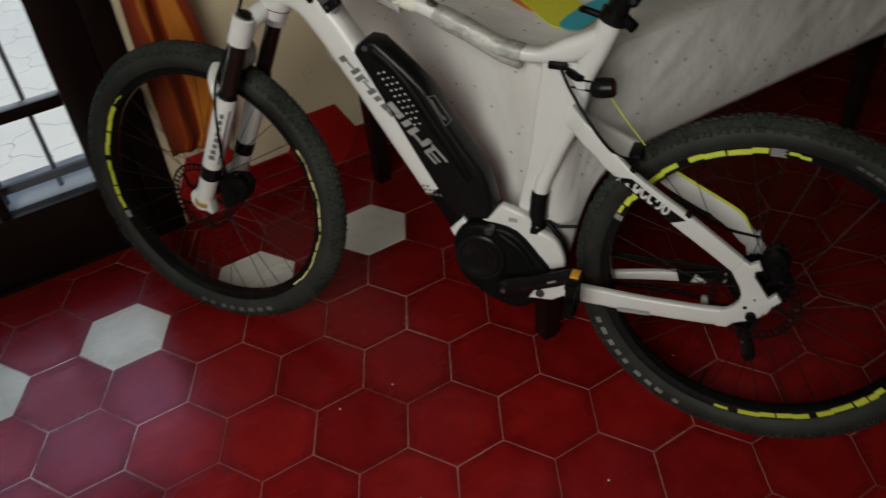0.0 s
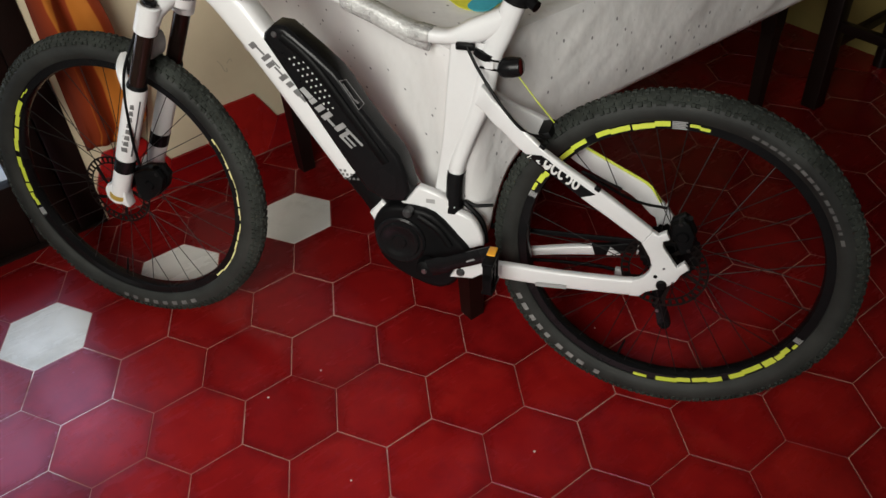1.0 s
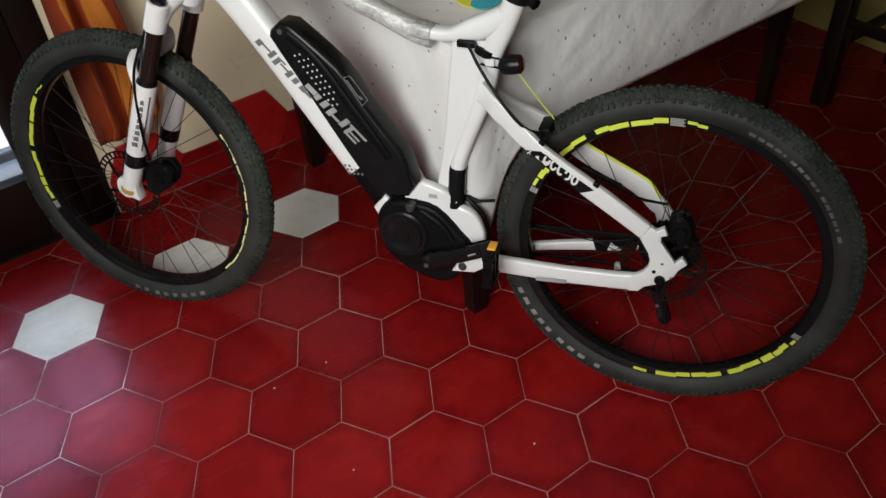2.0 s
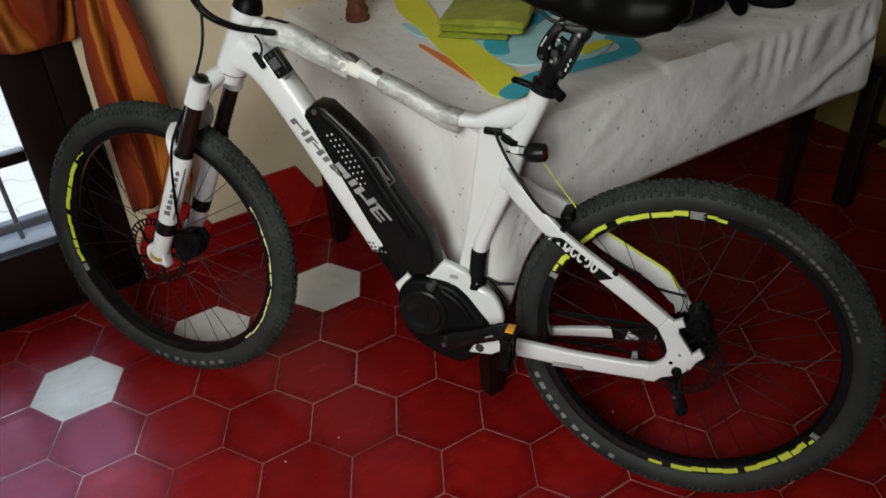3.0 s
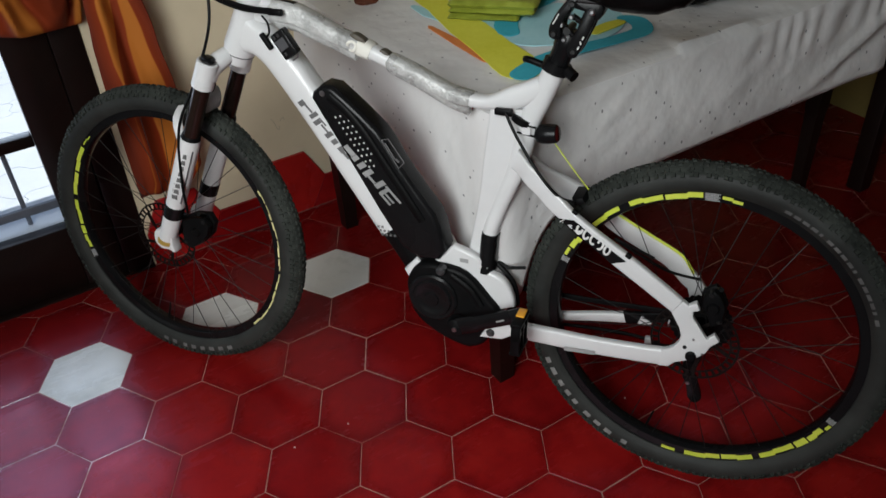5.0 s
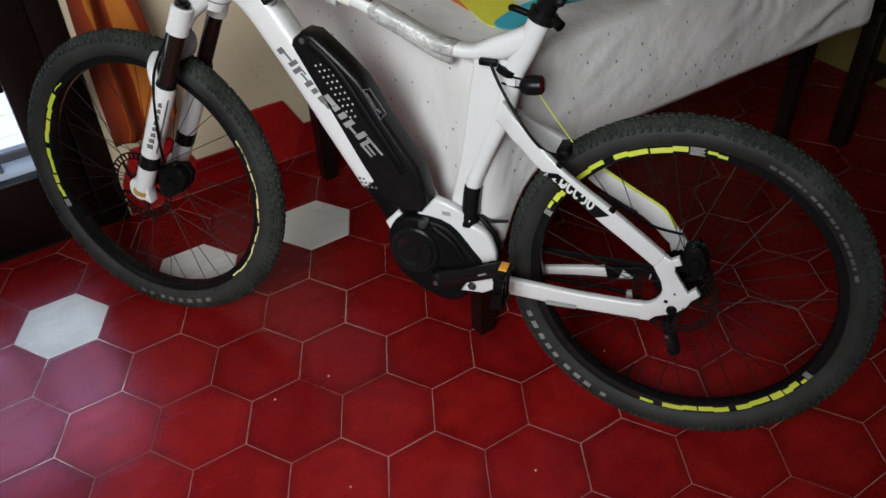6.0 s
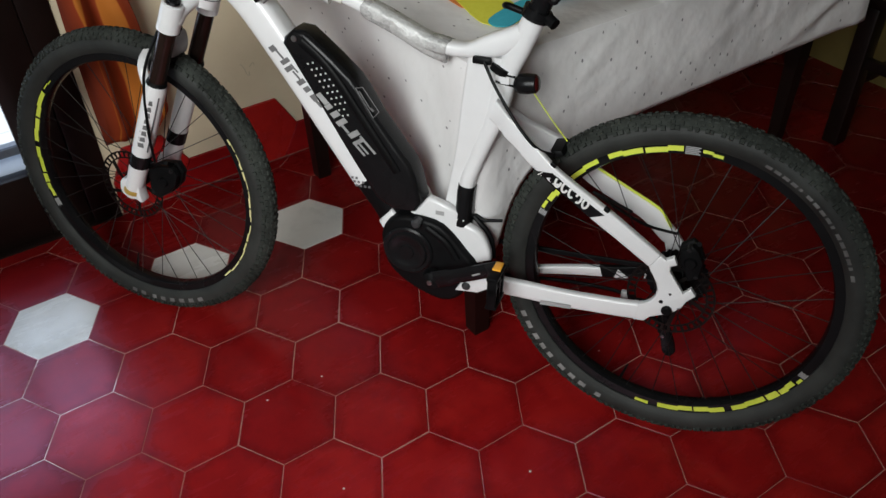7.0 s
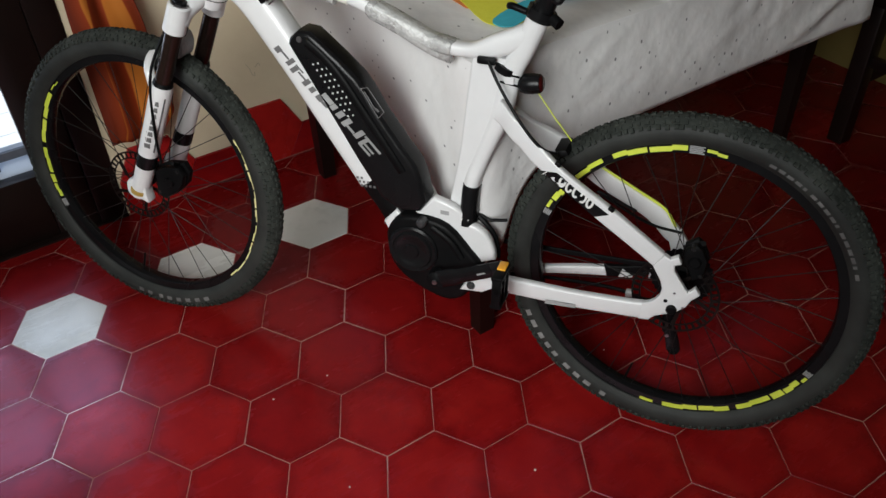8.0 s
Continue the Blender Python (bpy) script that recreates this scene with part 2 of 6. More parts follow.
M_YELLOW = plain("yellow_print", (0.62, 0.60, 0.035), (0.72, 0.70, 0.07), 0.8, 120, bump_s=0.3)
M_SKYBLUE = plain("sky_blue_print", (0.33, 0.60, 0.66), (0.42, 0.68, 0.73), 0.8, 120, bump_s=0.3)
M_TEAL = plain("teal_print", (0.03, 0.34, 0.44), (0.05, 0.43, 0.54), 0.8, 120, bump_s=0.3)
M_ORANGE = plain("orange_print", (0.60, 0.17, 0.04), (0.70, 0.24, 0.06), 0.8, 120, bump_s=0.3)
M_CLAY = plain("brown_clay", (0.065, 0.021, 0.010), (0.17, 0.047, 0.020), 0.6, 60, bump_s=0.6)
M_CLAY_GREEN = plain("green_glaze", (0.012, 0.06, 0.015), (0.03, 0.12, 0.03), 0.5, 60, bump_s=0.6)
M_BAG_WHITE = plain("white_plastic_bag", (0.62, 0.60, 0.56), (0.76, 0.74, 0.70), 0.4, 30, bump_s=0.6)
M_WRAP = plain("bubble_wrap", (0.26, 0.26, 0.255), (0.64, 0.64, 0.63), 0.22, 120, metal=0.15, bump_s=1.0, coat=0.2, relief=0.0035)
M_FOAM = plain("white_foam", (0.66, 0.64, 0.58), (0.76, 0.74, 0.68), 0.7, 60, bump_s=0.3)
M_MOUTH = plain("shadowed_film", (0.05, 0.042, 0.032), (0.11, 0.095, 0.075), 0.5, 90, bump_s=0.4)
M_SCUFF = plain("grey_scuff", (0.44, 0.385, 0.275), (0.54, 0.47, 0.34), 0.8, 80)
M_CRUMB = plain("pale_crumb", (0.55, 0.50, 0.42), (0.72, 0.68, 0.6), 0.8, 300)
M_CLEAR = plain("clear_reflector", (0.30, 0.33, 0.34), (0.45, 0.48, 0.48), 0.12, 220, bump_s=0.5)
M_AMBER = plain("amber_reflector", (0.75, 0.30, 0.02), (0.9, 0.45, 0.05), 0.15, 200, bump_s=0.3)
M_REDLENS = plain("dark_red_lens", (0.022, 0.003, 0.003), (0.045, 0.005, 0.005), 0.14, 100, bump_s=0.1, spec=0.25)


def cloth_material():
    m, nt, b = mat("speckled_white_cloth")
    v = coords(nt)
    n1 = node(nt, "ShaderNodeTexNoise", Scale=5.0, Detail=5.0)
    n2 = node(nt, "ShaderNodeTexNoise", Scale=420.0, Detail=2.0)
    for n in (n1, n2):
        nt.links.new(v, n.inputs["Vector"])
    col = ramp(nt, n1.outputs[0], [(0.3, (0.665, 0.655, 0.655)), (0.7, (0.755, 0.745, 0.74))])
    uv = nt.nodes.new("ShaderNodeUVMap")
    mp = nt.nodes.new("ShaderNodeMapping")
    mp.inputs["Rotation"].default_value = (0, 0, 0.6)
    mp.inputs["Scale"].default_value = (39, 26, 1)
    nt.links.new(uv.outputs[0], mp.inputs["Vector"])
    vor = node(nt, "ShaderNodeTexVoronoi", Scale=1.0, Randomness=0.45)
    nt.links.new(mp.outputs[0], vor.inputs["Vector"])
    dots = ramp(nt, vor.outputs["Distance"], [(0.08, (1, 1, 1)), (0.12, (0, 0, 0))])
    mx = nt.nodes.new("ShaderNodeMixRGB")
    mx.inputs[2].default_value = (0.20, 0.195, 0.205, 1)
    nt.links.new(dots, mx.inputs[0])
    nt.links.new(col, mx.inputs[1])
    nt.links.new(mx.outputs[0], b.inputs["Base Color"])
    b.inputs["Roughness"].default_value = 0.85
    # soft crumples over the fine weave
    n3 = node(nt, "ShaderNodeTexNoise", Scale=17.0, Detail=2.5, Roughness=0.5)
    nt.links.new(v, n3.inputs["Vector"])
    bump(nt, b, n3.outputs[0], 0.75, 0.006)
    return m


def curtain_material():
    """Rust fabric with broad ochre bands across its width (UV u)."""
    m, nt, b = mat("rust_banded_curtain")
    uv = nt.nodes.new("ShaderNodeUVMap")
    sep = nt.nodes.new("ShaderNodeSeparateXYZ")
    nt.links.new(uv.outputs[0], sep.inputs[0])
    n1 = node(nt, "ShaderNodeTexNoise", Scale=3.0, Detail=4.0)
    nt.links.new(coords(nt), n1.inputs["Vector"])
    wob = nt.nodes.new("ShaderNodeMath")
    wob.operation = "MULTIPLY_ADD"
    wob.inputs[1].default_value = 0.09
    nt.links.new(n1.outputs[0], wob.inputs[0])
    nt.links.new(sep.outputs[0], wob.inputs[2])
    rust, dark, ochre = (0.245, 0.034, 0.0068), (0.12, 0.015, 0.0045), (0.48, 0.155, 0.022)
    col = ramp(nt, wob.outputs[0], [(0.05, rust), (0.15, dark), (0.285, rust), (0.30, ochre), (0.40, ochre),
                                    (0.415, rust), (0.63, rust), (0.645, ochre), (0.75, ochre), (0.765, rust), (0.96, dark)])
    n2 = node(nt, "ShaderNodeTexNoise", Scale=300.0, Detail=2.0)
    nt.links.new(coords(nt), n2.inputs["Vector"])
    nt.links.new(col, b.inputs["Base Color"])
    b.inputs["Roughness"].default_value = 0.72
    b.inputs["Specular IOR Level"].default_value = 0.25
    bump(nt, b, n2.outputs[0], 0.25, 0.0006)
    return m


M_CLOTH = cloth_material()
M_CURTAIN = curtain_material()

# ================= mesh helpers =================


def part(name, bm, material, parent=None, label="", smooth=True):
    me = bpy.data.meshes.new(name)
    bm.normal_update()
    bm.to_mesh(me)
    bm.free()
    me.materials.append(material)
    if smooth:
        me.polygons.foreach_set("use_smooth", [True] * len(me.polygons))
        me.set_sharp_from_angle(angle=radians(38))
    ob = new(name, me)
    ob.parent = parent
    if label:
        ob["label"] = label
    return ob


def thing(name, label, category, m=None, group="", kind=""):
    e = new(name)
    e.empty_display_size = 0.05
    if m is not None:
        e.matrix_world = m
    return tagged(e, label, category, group, kind)


def add_box(bm, x0, x1, y0, y1, z0, z1, bevel=0.0, seg=2, m=None):
    r = bmesh.ops.create_cube(bm, size=1.0)
    vs = r["verts"]
    bmesh.ops.scale(bm, vec=(x1 - x0, y1 - y0, z1 - z0), verts=vs)
    bmesh.ops.translate(bm, vec=((x0 + x1) / 2, (y0 + y1) / 2, (z0 + z1) / 2), verts=vs)
    if m is not None:
        bmesh.ops.transform(bm, matrix=m, verts=vs)
    if bevel:
        es = list({e for v in vs for e in v.link_edges})
        bmesh.ops.bevel(bm, geom=es, offset=bevel, segments=seg, affect="EDGES", profile=0.5)
    return vs


def box(x0, x1, y0, y1, z0, z1, bevel=0.0, seg=2, m=None):
    bm = bmesh.new()
    add_box(bm, x0, x1, y0, y1, z0, z1, bevel, seg, m)
    return bm


def add_sweep(bm, pts, radii, seg=16, cap=True, side=None, sq=1.0):
    """A tube through pts; radii: (across, in-plane) half sizes a point or a number. side: the across direction."""
    pts = [Vector(p) for p in pts]
    rings = []
    prev = None
    for i, p in enumerate(pts):
        t = (pts[min(i + 1, len(pts) - 1)] - pts[max(i - 1, 0)]).normalized()
        if side is not None:
            a = Vector(side)
            a = (a - t * a.dot(t)).normalized()
        elif prev is None:
            a = t.orthogonal().normalized()
        else:
            a = (prev - t * prev.dot(t)).normalized()
        prev = a
        c = t.cross(a)
        r = radii[i] if isinstance(radii, (list, tuple)) and len(radii) == len(pts) and not (len(pts) == 2 and isinstance(radii, tuple)) else radii
        ra, rb = r if isinstance(r, tuple) else (r, r)
        ring = []
        for k in range(seg):
            ca, sa = math.cos(2 * math.pi * k / seg), math.sin(2 * math.pi * k / seg)
            ring.append(bm.verts.new(p + a * ra * math.copysign(abs(ca) ** sq, ca) + c * rb * math.copysign(abs(sa) ** sq, sa)))
        rings.append(ring)
    for r0, r1 in zip(rings, rings[1:]):
        for k in range(seg):
            bm.faces.new((r0[k], r0[(k + 1) % seg], r1[(k + 1) % seg], r1[k]))
    if cap:
        bm.faces.new(rings[0][::-1])
        bm.faces.new(rings[-1])
    return rings


def sweep(pts, radii, seg=16, cap=True, side=None, sq=1.0):
    bm = bmesh.new()
    add_sweep(bm, pts, radii, seg, cap, side, sq)
    bmesh.ops.recalc_face_normals(bm, faces=bm.faces)
    return bm


def curve_pts(ctrl, n=8):
    """Catmull-Rom through control points."""
    c = [Vector(p) for p in ctrl]
    c = [2 * c[0] - c[1]] + c + [2 * c[-1] - c[-2]]
    out = []
    for i in range(1, len(c) - 2):
        for k in range(n):
            t = k / n
            out.append(0.5 * (2 * c[i] + (c[i + 1] - c[i - 1]) * t + (2 * c[i - 1] - 5 * c[i] + 4 * c[i + 1] - c[i + 2]) * t * t
                              + (3 * c[i] - c[i - 1] - 3 * c[i + 1] + c[i + 2]) * t ** 3))
    out.append(c[-2])
    return out


def add_prism(bm, poly, y0, y1, bevel=0.0, seg=2):
    """A polygon in the x-z plane, thick from y0 to y1."""
    v0 = [bm.verts.new((x, y0, z)) for x, z in poly]
    v1 = [bm.verts.new((x, y1, z)) for x, z in poly]
    f = [bm.faces.new(v0), bm.faces.new(v1[::-1])]
    n = len(poly)
    for i in range(n):
        f.append(bm.faces.new((v0[i], v1[i], v1[(i + 1) % n], v0[(i + 1) % n])))
    bmesh.ops.recalc_face_normals(bm, faces=f)
    if bevel:
        bmesh.ops.bevel(bm, geom=[e for fa in f[:2] for e in fa.edges], offset=bevel, segments=seg, affect="EDGES", profile=0.5)


def prism(poly, y0, y1, bevel=0.0, seg=2):
    bm = bmesh.new()
    add_prism(bm, poly, y0, y1, bevel, seg)
    return bm


def smooth_poly(ctrl, n=5):
    c = [Vector((x, 0, z)) for x, z in ctrl]
    k = len(c)
    out = []
    for i in range(k):
        p0, p1, p2, p3 = c[i - 1], c[i], c[(i + 1) % k], c[(i + 2) % k]
        for j in range(n):
            t = j / n
            q = 0.5 * (2 * p1 + (p2 - p0) * t + (2 * p0 - 5 * p1 + 4 * p2 - p3) * t * t + (3 * p1 - p0 - 3 * p2 + p3) * t ** 3)
            out.append((q.x, q.z))
    return out


def add_lathe(bm, profile, seg=32, m=None):
    """Revolves (radius, height) pairs round y (height along y); m places it."""
    rings = []
    for r, h in profile:
        rings.append([bm.verts.new((r * math.cos(2 * math.pi * k / seg), h, r * math.sin(2 * math.pi * k / seg))) for k in range(seg)])
    vs = [v for r in rings for v in r]
    fs = []
    for a, b in zip(rings, rings[1:]):
        for k in range(seg):
            fs.append(bm.faces.new((a[k], a[(k + 1) % seg], b[(k + 1) % seg], b[k])))
    bmesh.ops.recalc_face_normals(bm, faces=fs)
    if m is not None:
        bmesh.ops.transform(bm, matrix=m, verts=vs)
    return vs


def lathe(profile, seg=32, m=None, close=False):
    bm = bmesh.new()
    add_lathe(bm, profile + ([profile[0]] if close else []), seg, m)
    bmesh.ops.remove_doubles(bm, verts=bm.verts, dist=1e-6)
    bmesh.ops.recalc_face_normals(bm, faces=bm.faces)
    return bm


def arc_strip(bm, r0, r1, a0, a1, y, thick=0.0006, n=12):
    """A thin band on a disc side: radii r0..r1, degrees a0..a1 in the x-z plane, facing +y."""
    n = max(2, n)
    rows = []
    for i in range(n + 1):
        a = radians(a0 + (a1 - a0) * i / n)
        rows.append([bm.verts.new((r * math.cos(a), y + d, r * math.sin(a))) for r, d in ((r0, 0), (r1, 0), (r1, thick), (r0, thick))])
    for p, q in zip(rows, rows[1:]):
        for k in range(4):
            bm.faces.new((p[k], p[(k + 1) % 4], q[(k + 1) % 4], q[k]))
    bm.faces.new(rows[0][::-1])
    bm.faces.new(rows[-1])
    bmesh.ops.recalc_face_normals(bm, faces=bm.faces)


def torus_strip(bm, rc, ra, lat, w0, w1, a0, a1, lift=0.0005, n=3):
    """A thin patch on a tyre's side: widths w0..w1 (radially from the tyre's middle circle), degrees a0..a1."""
    rows = []
    for i in range(n + 1):
        t = radians(a0 + (a1 - a0) * i / n)
        row = []
        for k in range(4):
            w = w0 + (w1 - w0) * k / 3
            y = math.sqrt(max(0.0, ra * ra - w * w)) * lat
            row.append(bm.verts.new(((rc + w) * math.cos(t), y + lift, (rc + w) * math.sin(t))))
        rows.append(row)
    for p, q in zip(rows, rows[1:]):
        for k in range(3):
            bm.faces.new((p[k], p[k + 1], q[k + 1], q[k]))


def depth_at(tab, x):
    x = min(max(x, tab[0][0]), tab[-1][0])
    for (x0, v0), (x1, v1) in zip(tab, tab[1:]):
        if x <= x1:
            k = (x - x0) / (x1 - x0)
            return v0 + (v1 - v0) * k * k * (3 - 2 * k)


def stay(pairs, tab, thick, bevel=0.003, side=1, lift=0.0, n=4):
    """A flat-sided bar along (upper, lower) x-z pairs; tab gives the depth of its outer face along x."""
    ups = curve_pts([(u[0], 0, u[1]) for u, l in pairs], n)
    lows = curve_pts([(l[0], 0, l[1]) for u, l in pairs], n)
    bm = bmesh.new()
    rows = []
    for u, l in zip(ups, lows):
        yu, yl = depth_at(tab, u.x) + lift, depth_at(tab, l.x) + lift
        rows.append([bm.verts.new((p.x, side * y, p.z)) for p, y in ((u, yu), (l, yl), (l, yl - thick), (u, yu - thick))])
    long_edges = []
    for p, q in zip(rows, rows[1:]):
        for k in range(4):
            bm.faces.new((p[k], p[(k + 1) % 4], q[(k + 1) % 4], q[k]))
            long_edges.append(bm.edges.get((p[k], q[k])))
    bm.faces.new(rows[0][::-1])
    bm.faces.new(rows[-1])
    bmesh.ops.recalc_face_normals(bm, faces=bm.faces)
    if bevel:
        bmesh.ops.bevel(bm, geom=long_edges, offset=bevel, segments=3, affect="EDGES", profile=0.5)
    return bm


# ================= room =================
WALL_Y, CEIL, X0, X1, Y0 = 0.855, 2.75, -1.5, 2.13, -4.2
DOOR_X0, DOOR_X1, DOOR_H = -1.3, -0.24, 2.15


def structure(name, bm, material, label, smooth=False):
    return tagged(part(name, bm, material, None, "", smooth), label, name.split("_")[0], "", "structure")


# the wall with the garden door
bm = bmesh.new()
for a, b, c, d in ((X0 - 0.2, DOOR_X0, -0.1, CEIL), (DOOR_X1, X1 + 0.2, -0.1, CEIL), (DOOR_X0, DOOR_X1, DOOR_H, CEIL)):
    add_box(bm, a, b, WALL_Y, WALL_Y + 0.22, c, d)
wall_north = structure("wall_north", bm, M_WALL, "cream painted plaster wall with a garden door")
bm = bmesh.new()
add_box(bm, X1, X1 + 0.2, Y0 - 0.2, WALL_Y, -0.1, CEIL)
structure("wall_east", bm, M_OCHRE, "ochre painted plaster wall closing the room")
bm = bmesh.new()
add_box(bm, X0, X1, Y0 - 0.2, Y0, -0.1, CEIL)
structure("wall_south", bm, M_WALL, "cream painted plaster wall at the room's far end")
# unseen wall; its opening is added to hold the fill lamp
bm = bmesh.new()
for y0, y1, z0, z1 in ((Y0 - 0.2, -2.00, -0.1, CEIL), (-0.70, WALL_Y, -0.1, CEIL), (-2.00, -0.70, -0.1, 0.97), (-2.00, -0.70, 2.47, CEIL)):
    add_box(bm, X0 - 0.2, X0, y0, y1, z0, z1)
structure("wall_west", bm, M_WALL, "unseen cream plaster wall with an opening added for the fill lamp")
structure("ceiling", box(X0 - 0.2, X1 + 0.2, Y0 - 0.2, WALL_Y + 0.22, CEIL, CEIL + 0.15), M_CEIL, "pale painted ceiling")

# outside terrace
structure("ground", box(-40, 40, -40, 60, -0.16, -0.06), M_PAVE_GROUT, "pale terrace ground outside the door")

# ---- floor: grout bed and hexagonal tiles ----
W_T = 0.2
S_T = W_T / math.sqrt(3)
floor_bed = structure("floor", box(X0, X1, Y0, WALL_Y, -0.09, -0.0008), M_GROUT, "red hexagonal cement tile floor with pale joints")


def hex_mesh(name, r, z0, z1, material, chamfer=0.0012):
    bm = bmesh.new()
    ring = lambda rad, z: [bm.verts.new((rad * math.cos(math.pi * k / 3), rad * math.sin(math.pi * k / 3), z)) for k in range(6)]
    a, b, c = ring(r, z0), ring(r, z1 - chamfer * 0.6), ring(r - chamfer, z1)
    for p, q in ((a, b), (b, c)):
        for k in range(6):
            bm.faces.new((p[k], p[(k + 1) % 6], q[(k + 1) % 6], q[k]))
    bm.faces.new(c)
    me = bpy.data.meshes.new(name)
    bm.to_mesh(me)
    bm.free()
    me.materials.append(material)
    return me


# ---- skirting of the same tiles, whole and half ones by turns ----
skirting = thing("baseboard", "skirting of red hexagonal tiles along the wall", "baseboard", None, "", "structure")


def skirt_tile(cx, full):
    r, h = S_T - 0.0012, W_T / 2
    if full:
        poly = [(cx - r / 2, 0.002), (cx + r / 2, 0.002), (cx + r, h + 0.002), (cx + r / 2, 2 * h + 0.002), (cx - r / 2, 2 * h + 0.002), (cx - r, h + 0.002)]
    else:
        poly = [(cx - r, 0.002), (cx + r, 0.002), (cx + r / 2, h + 0.002), (cx - r / 2, h + 0.002)]
    poly = [(min(max(x, DOOR_X1 + 0.004), X1 - 0.002), z) for x, z in poly]
    part("tile", prism(poly, WALL_Y - 0.009, WALL_Y + 0.001, 0.001, 1), M_RED_WALL, skirting, "", False)


for i in range(-1, 6):
    skirt_tile(0.2155 + i * 0.3464, True)
for i in range(-2, 6):
    skirt_tile(0.0423 + 0.3464 + i * 0.3464, False)

# faint pencil-like scuffs on the plaster
for ctrl in ([(0.190, 0.338), (0.199, 0.322), (0.204, 0.303), (0.211, 0.297), (0.212, 0.308)], [(0.216, 0.322), (0.228, 0.331), (0.231, 0.322)], [(0.30, 0.41), (0.306, 0.404), (0.309, 0.395)]):
    part("scuff", sweep(curve_pts([(x, WALL_Y - 0.0004, z) for x, z in ctrl], 5), (0.0006, 0.0011), 6, True, (0, 1, 0)), M_SCUFF, wall_north, "faint grey scuff")

# ---- garden door: dark wooden frame, two glazed leaves, iron bars outside ----
door = thing("door_1", "dark brown wooden garden door with glazed leaves", "door", None, "", "structure")
for n, (a, b, c, d) in {"frame_post": (-0.315, DOOR_X1 - 0.0005, 0.0, DOOR_H), "frame_post_far": (DOOR_X0 + 0.0005, DOOR_X0 + 0.075, 0.0, DOOR_H), "frame_head": (DOOR_X0 + 0.076, -0.316, DOOR_H - 0.07, DOOR_H - 0.001)}.items():
    part(n.replace("_far", ""), box(a, b, WALL_Y - 0.006, WALL_Y + 0.16, c, d, 0.004), M_DOOR, door)


def leaf(xa, xb):
    lf = part("leaf", box(xa, xa + 0.11, WALL_Y + 0.004, WALL_Y + 0.05, 0.006, DOOR_H - 0.075, 0.004), M_DOOR, door)
    part("stile", box(xb - 0.11, xb, WALL_Y + 0.004, WALL_Y + 0.05, 0.006, DOOR_H - 0.075, 0.004), M_DOOR, lf)
    part("bottom_rail", box(xa + 0.11, xb - 0.11, WALL_Y + 0.006, WALL_Y + 0.048, 0.006, 0.203, 0.004), M_DOOR, lf)
    part("top_rail", box(xa + 0.11, xb - 0.11, WALL_Y + 0.006, WALL_Y + 0.048, DOOR_H - 0.185, DOOR_H - 0.076, 0.004), M_DOOR, lf)
    for z in (0.467, 0.99, 1.50):
        part("glazing_bar", box(xa + 0.111, xb - 0.111, WALL_Y + 0.010, WALL_Y + 0.044, z - 0.016, z + 0.016, 0.003), M_DOOR, lf)
    for k in (1, 2):
        x = xb - 0.11 - 0.234 * k
        part("muntin", box(x - 0.014, x + 0.014, WALL_Y + 0.012, WALL_Y + 0.042, 0.204, DOOR_H - 0.186, 0.003), M_DOOR, lf)


leaf(-1.2235, -0.3155)
part("threshold", box(DOOR_X0 + 0.001, DOOR_X1 - 0.001, WALL_Y - 0.014, WALL_Y + 0.0495, -0.006, 0.0055, 0.002), M_DOOR, door)
part("rebate", box(-0.345, -0.3145, WALL_Y + 0.051, WALL_Y + 0.09, 0.0, DOOR_H - 0.07, 0.002), M_DOOR, door)
structure("window_sill", box(DOOR_X0, DOOR_X1, WALL_Y + 0.05, WALL_Y + 0.225, 0.0, 0.198, 0.003), M_PAVE, "pale stone threshold outside the garden door")

grille = thing("window_grille", "grey painted iron security bars outside the garden door", "grille")
for z in (0.245, 1.0, 1.75):
    part("crossbar", box(DOOR_X0, DOOR_X1, WALL_Y + 0.075, WALL_Y + 0.087, z - 0.012, z + 0.012, 0.002), M_IRON, grille)
for k in range(8):
    x = -0.506 - 0.139 * k
    if x > DOOR_X0 + 0.05:
        part("bar", sweep([(x, WALL_Y + 0.094, 0.20), (x, WALL_Y + 0.094, 2.1)], 0.0065, 8), M_IRON, grille)

# interlocking paving outside, its wavy outlines shared between neighbours
paving = thing("pavement", "pale interlocking stone paving of the terrace", "paving", None, "", "structure")
PS = 0.115


def paving_corner(x, y):
    """A lattice corner, shifted the same way for every stone that shares it."""
    q = Vector((round(x, 3) * 9.0, round(y, 3) * 9.0, 0.5))
    return Vector((x + 0.030 * noise.noise(q), y + 0.030 * noise.noise(q + Vector((7.3, 1.1, 4.0))), 0))


def wavy_edge(p, q):
    d = q - p
    n = Vector((-d.y, d.x, 0))
    return [p + d * t + n * 0.11 * math.sin(2 * math.pi * t) for t in (0, 0.25, 0.5, 0.75)]


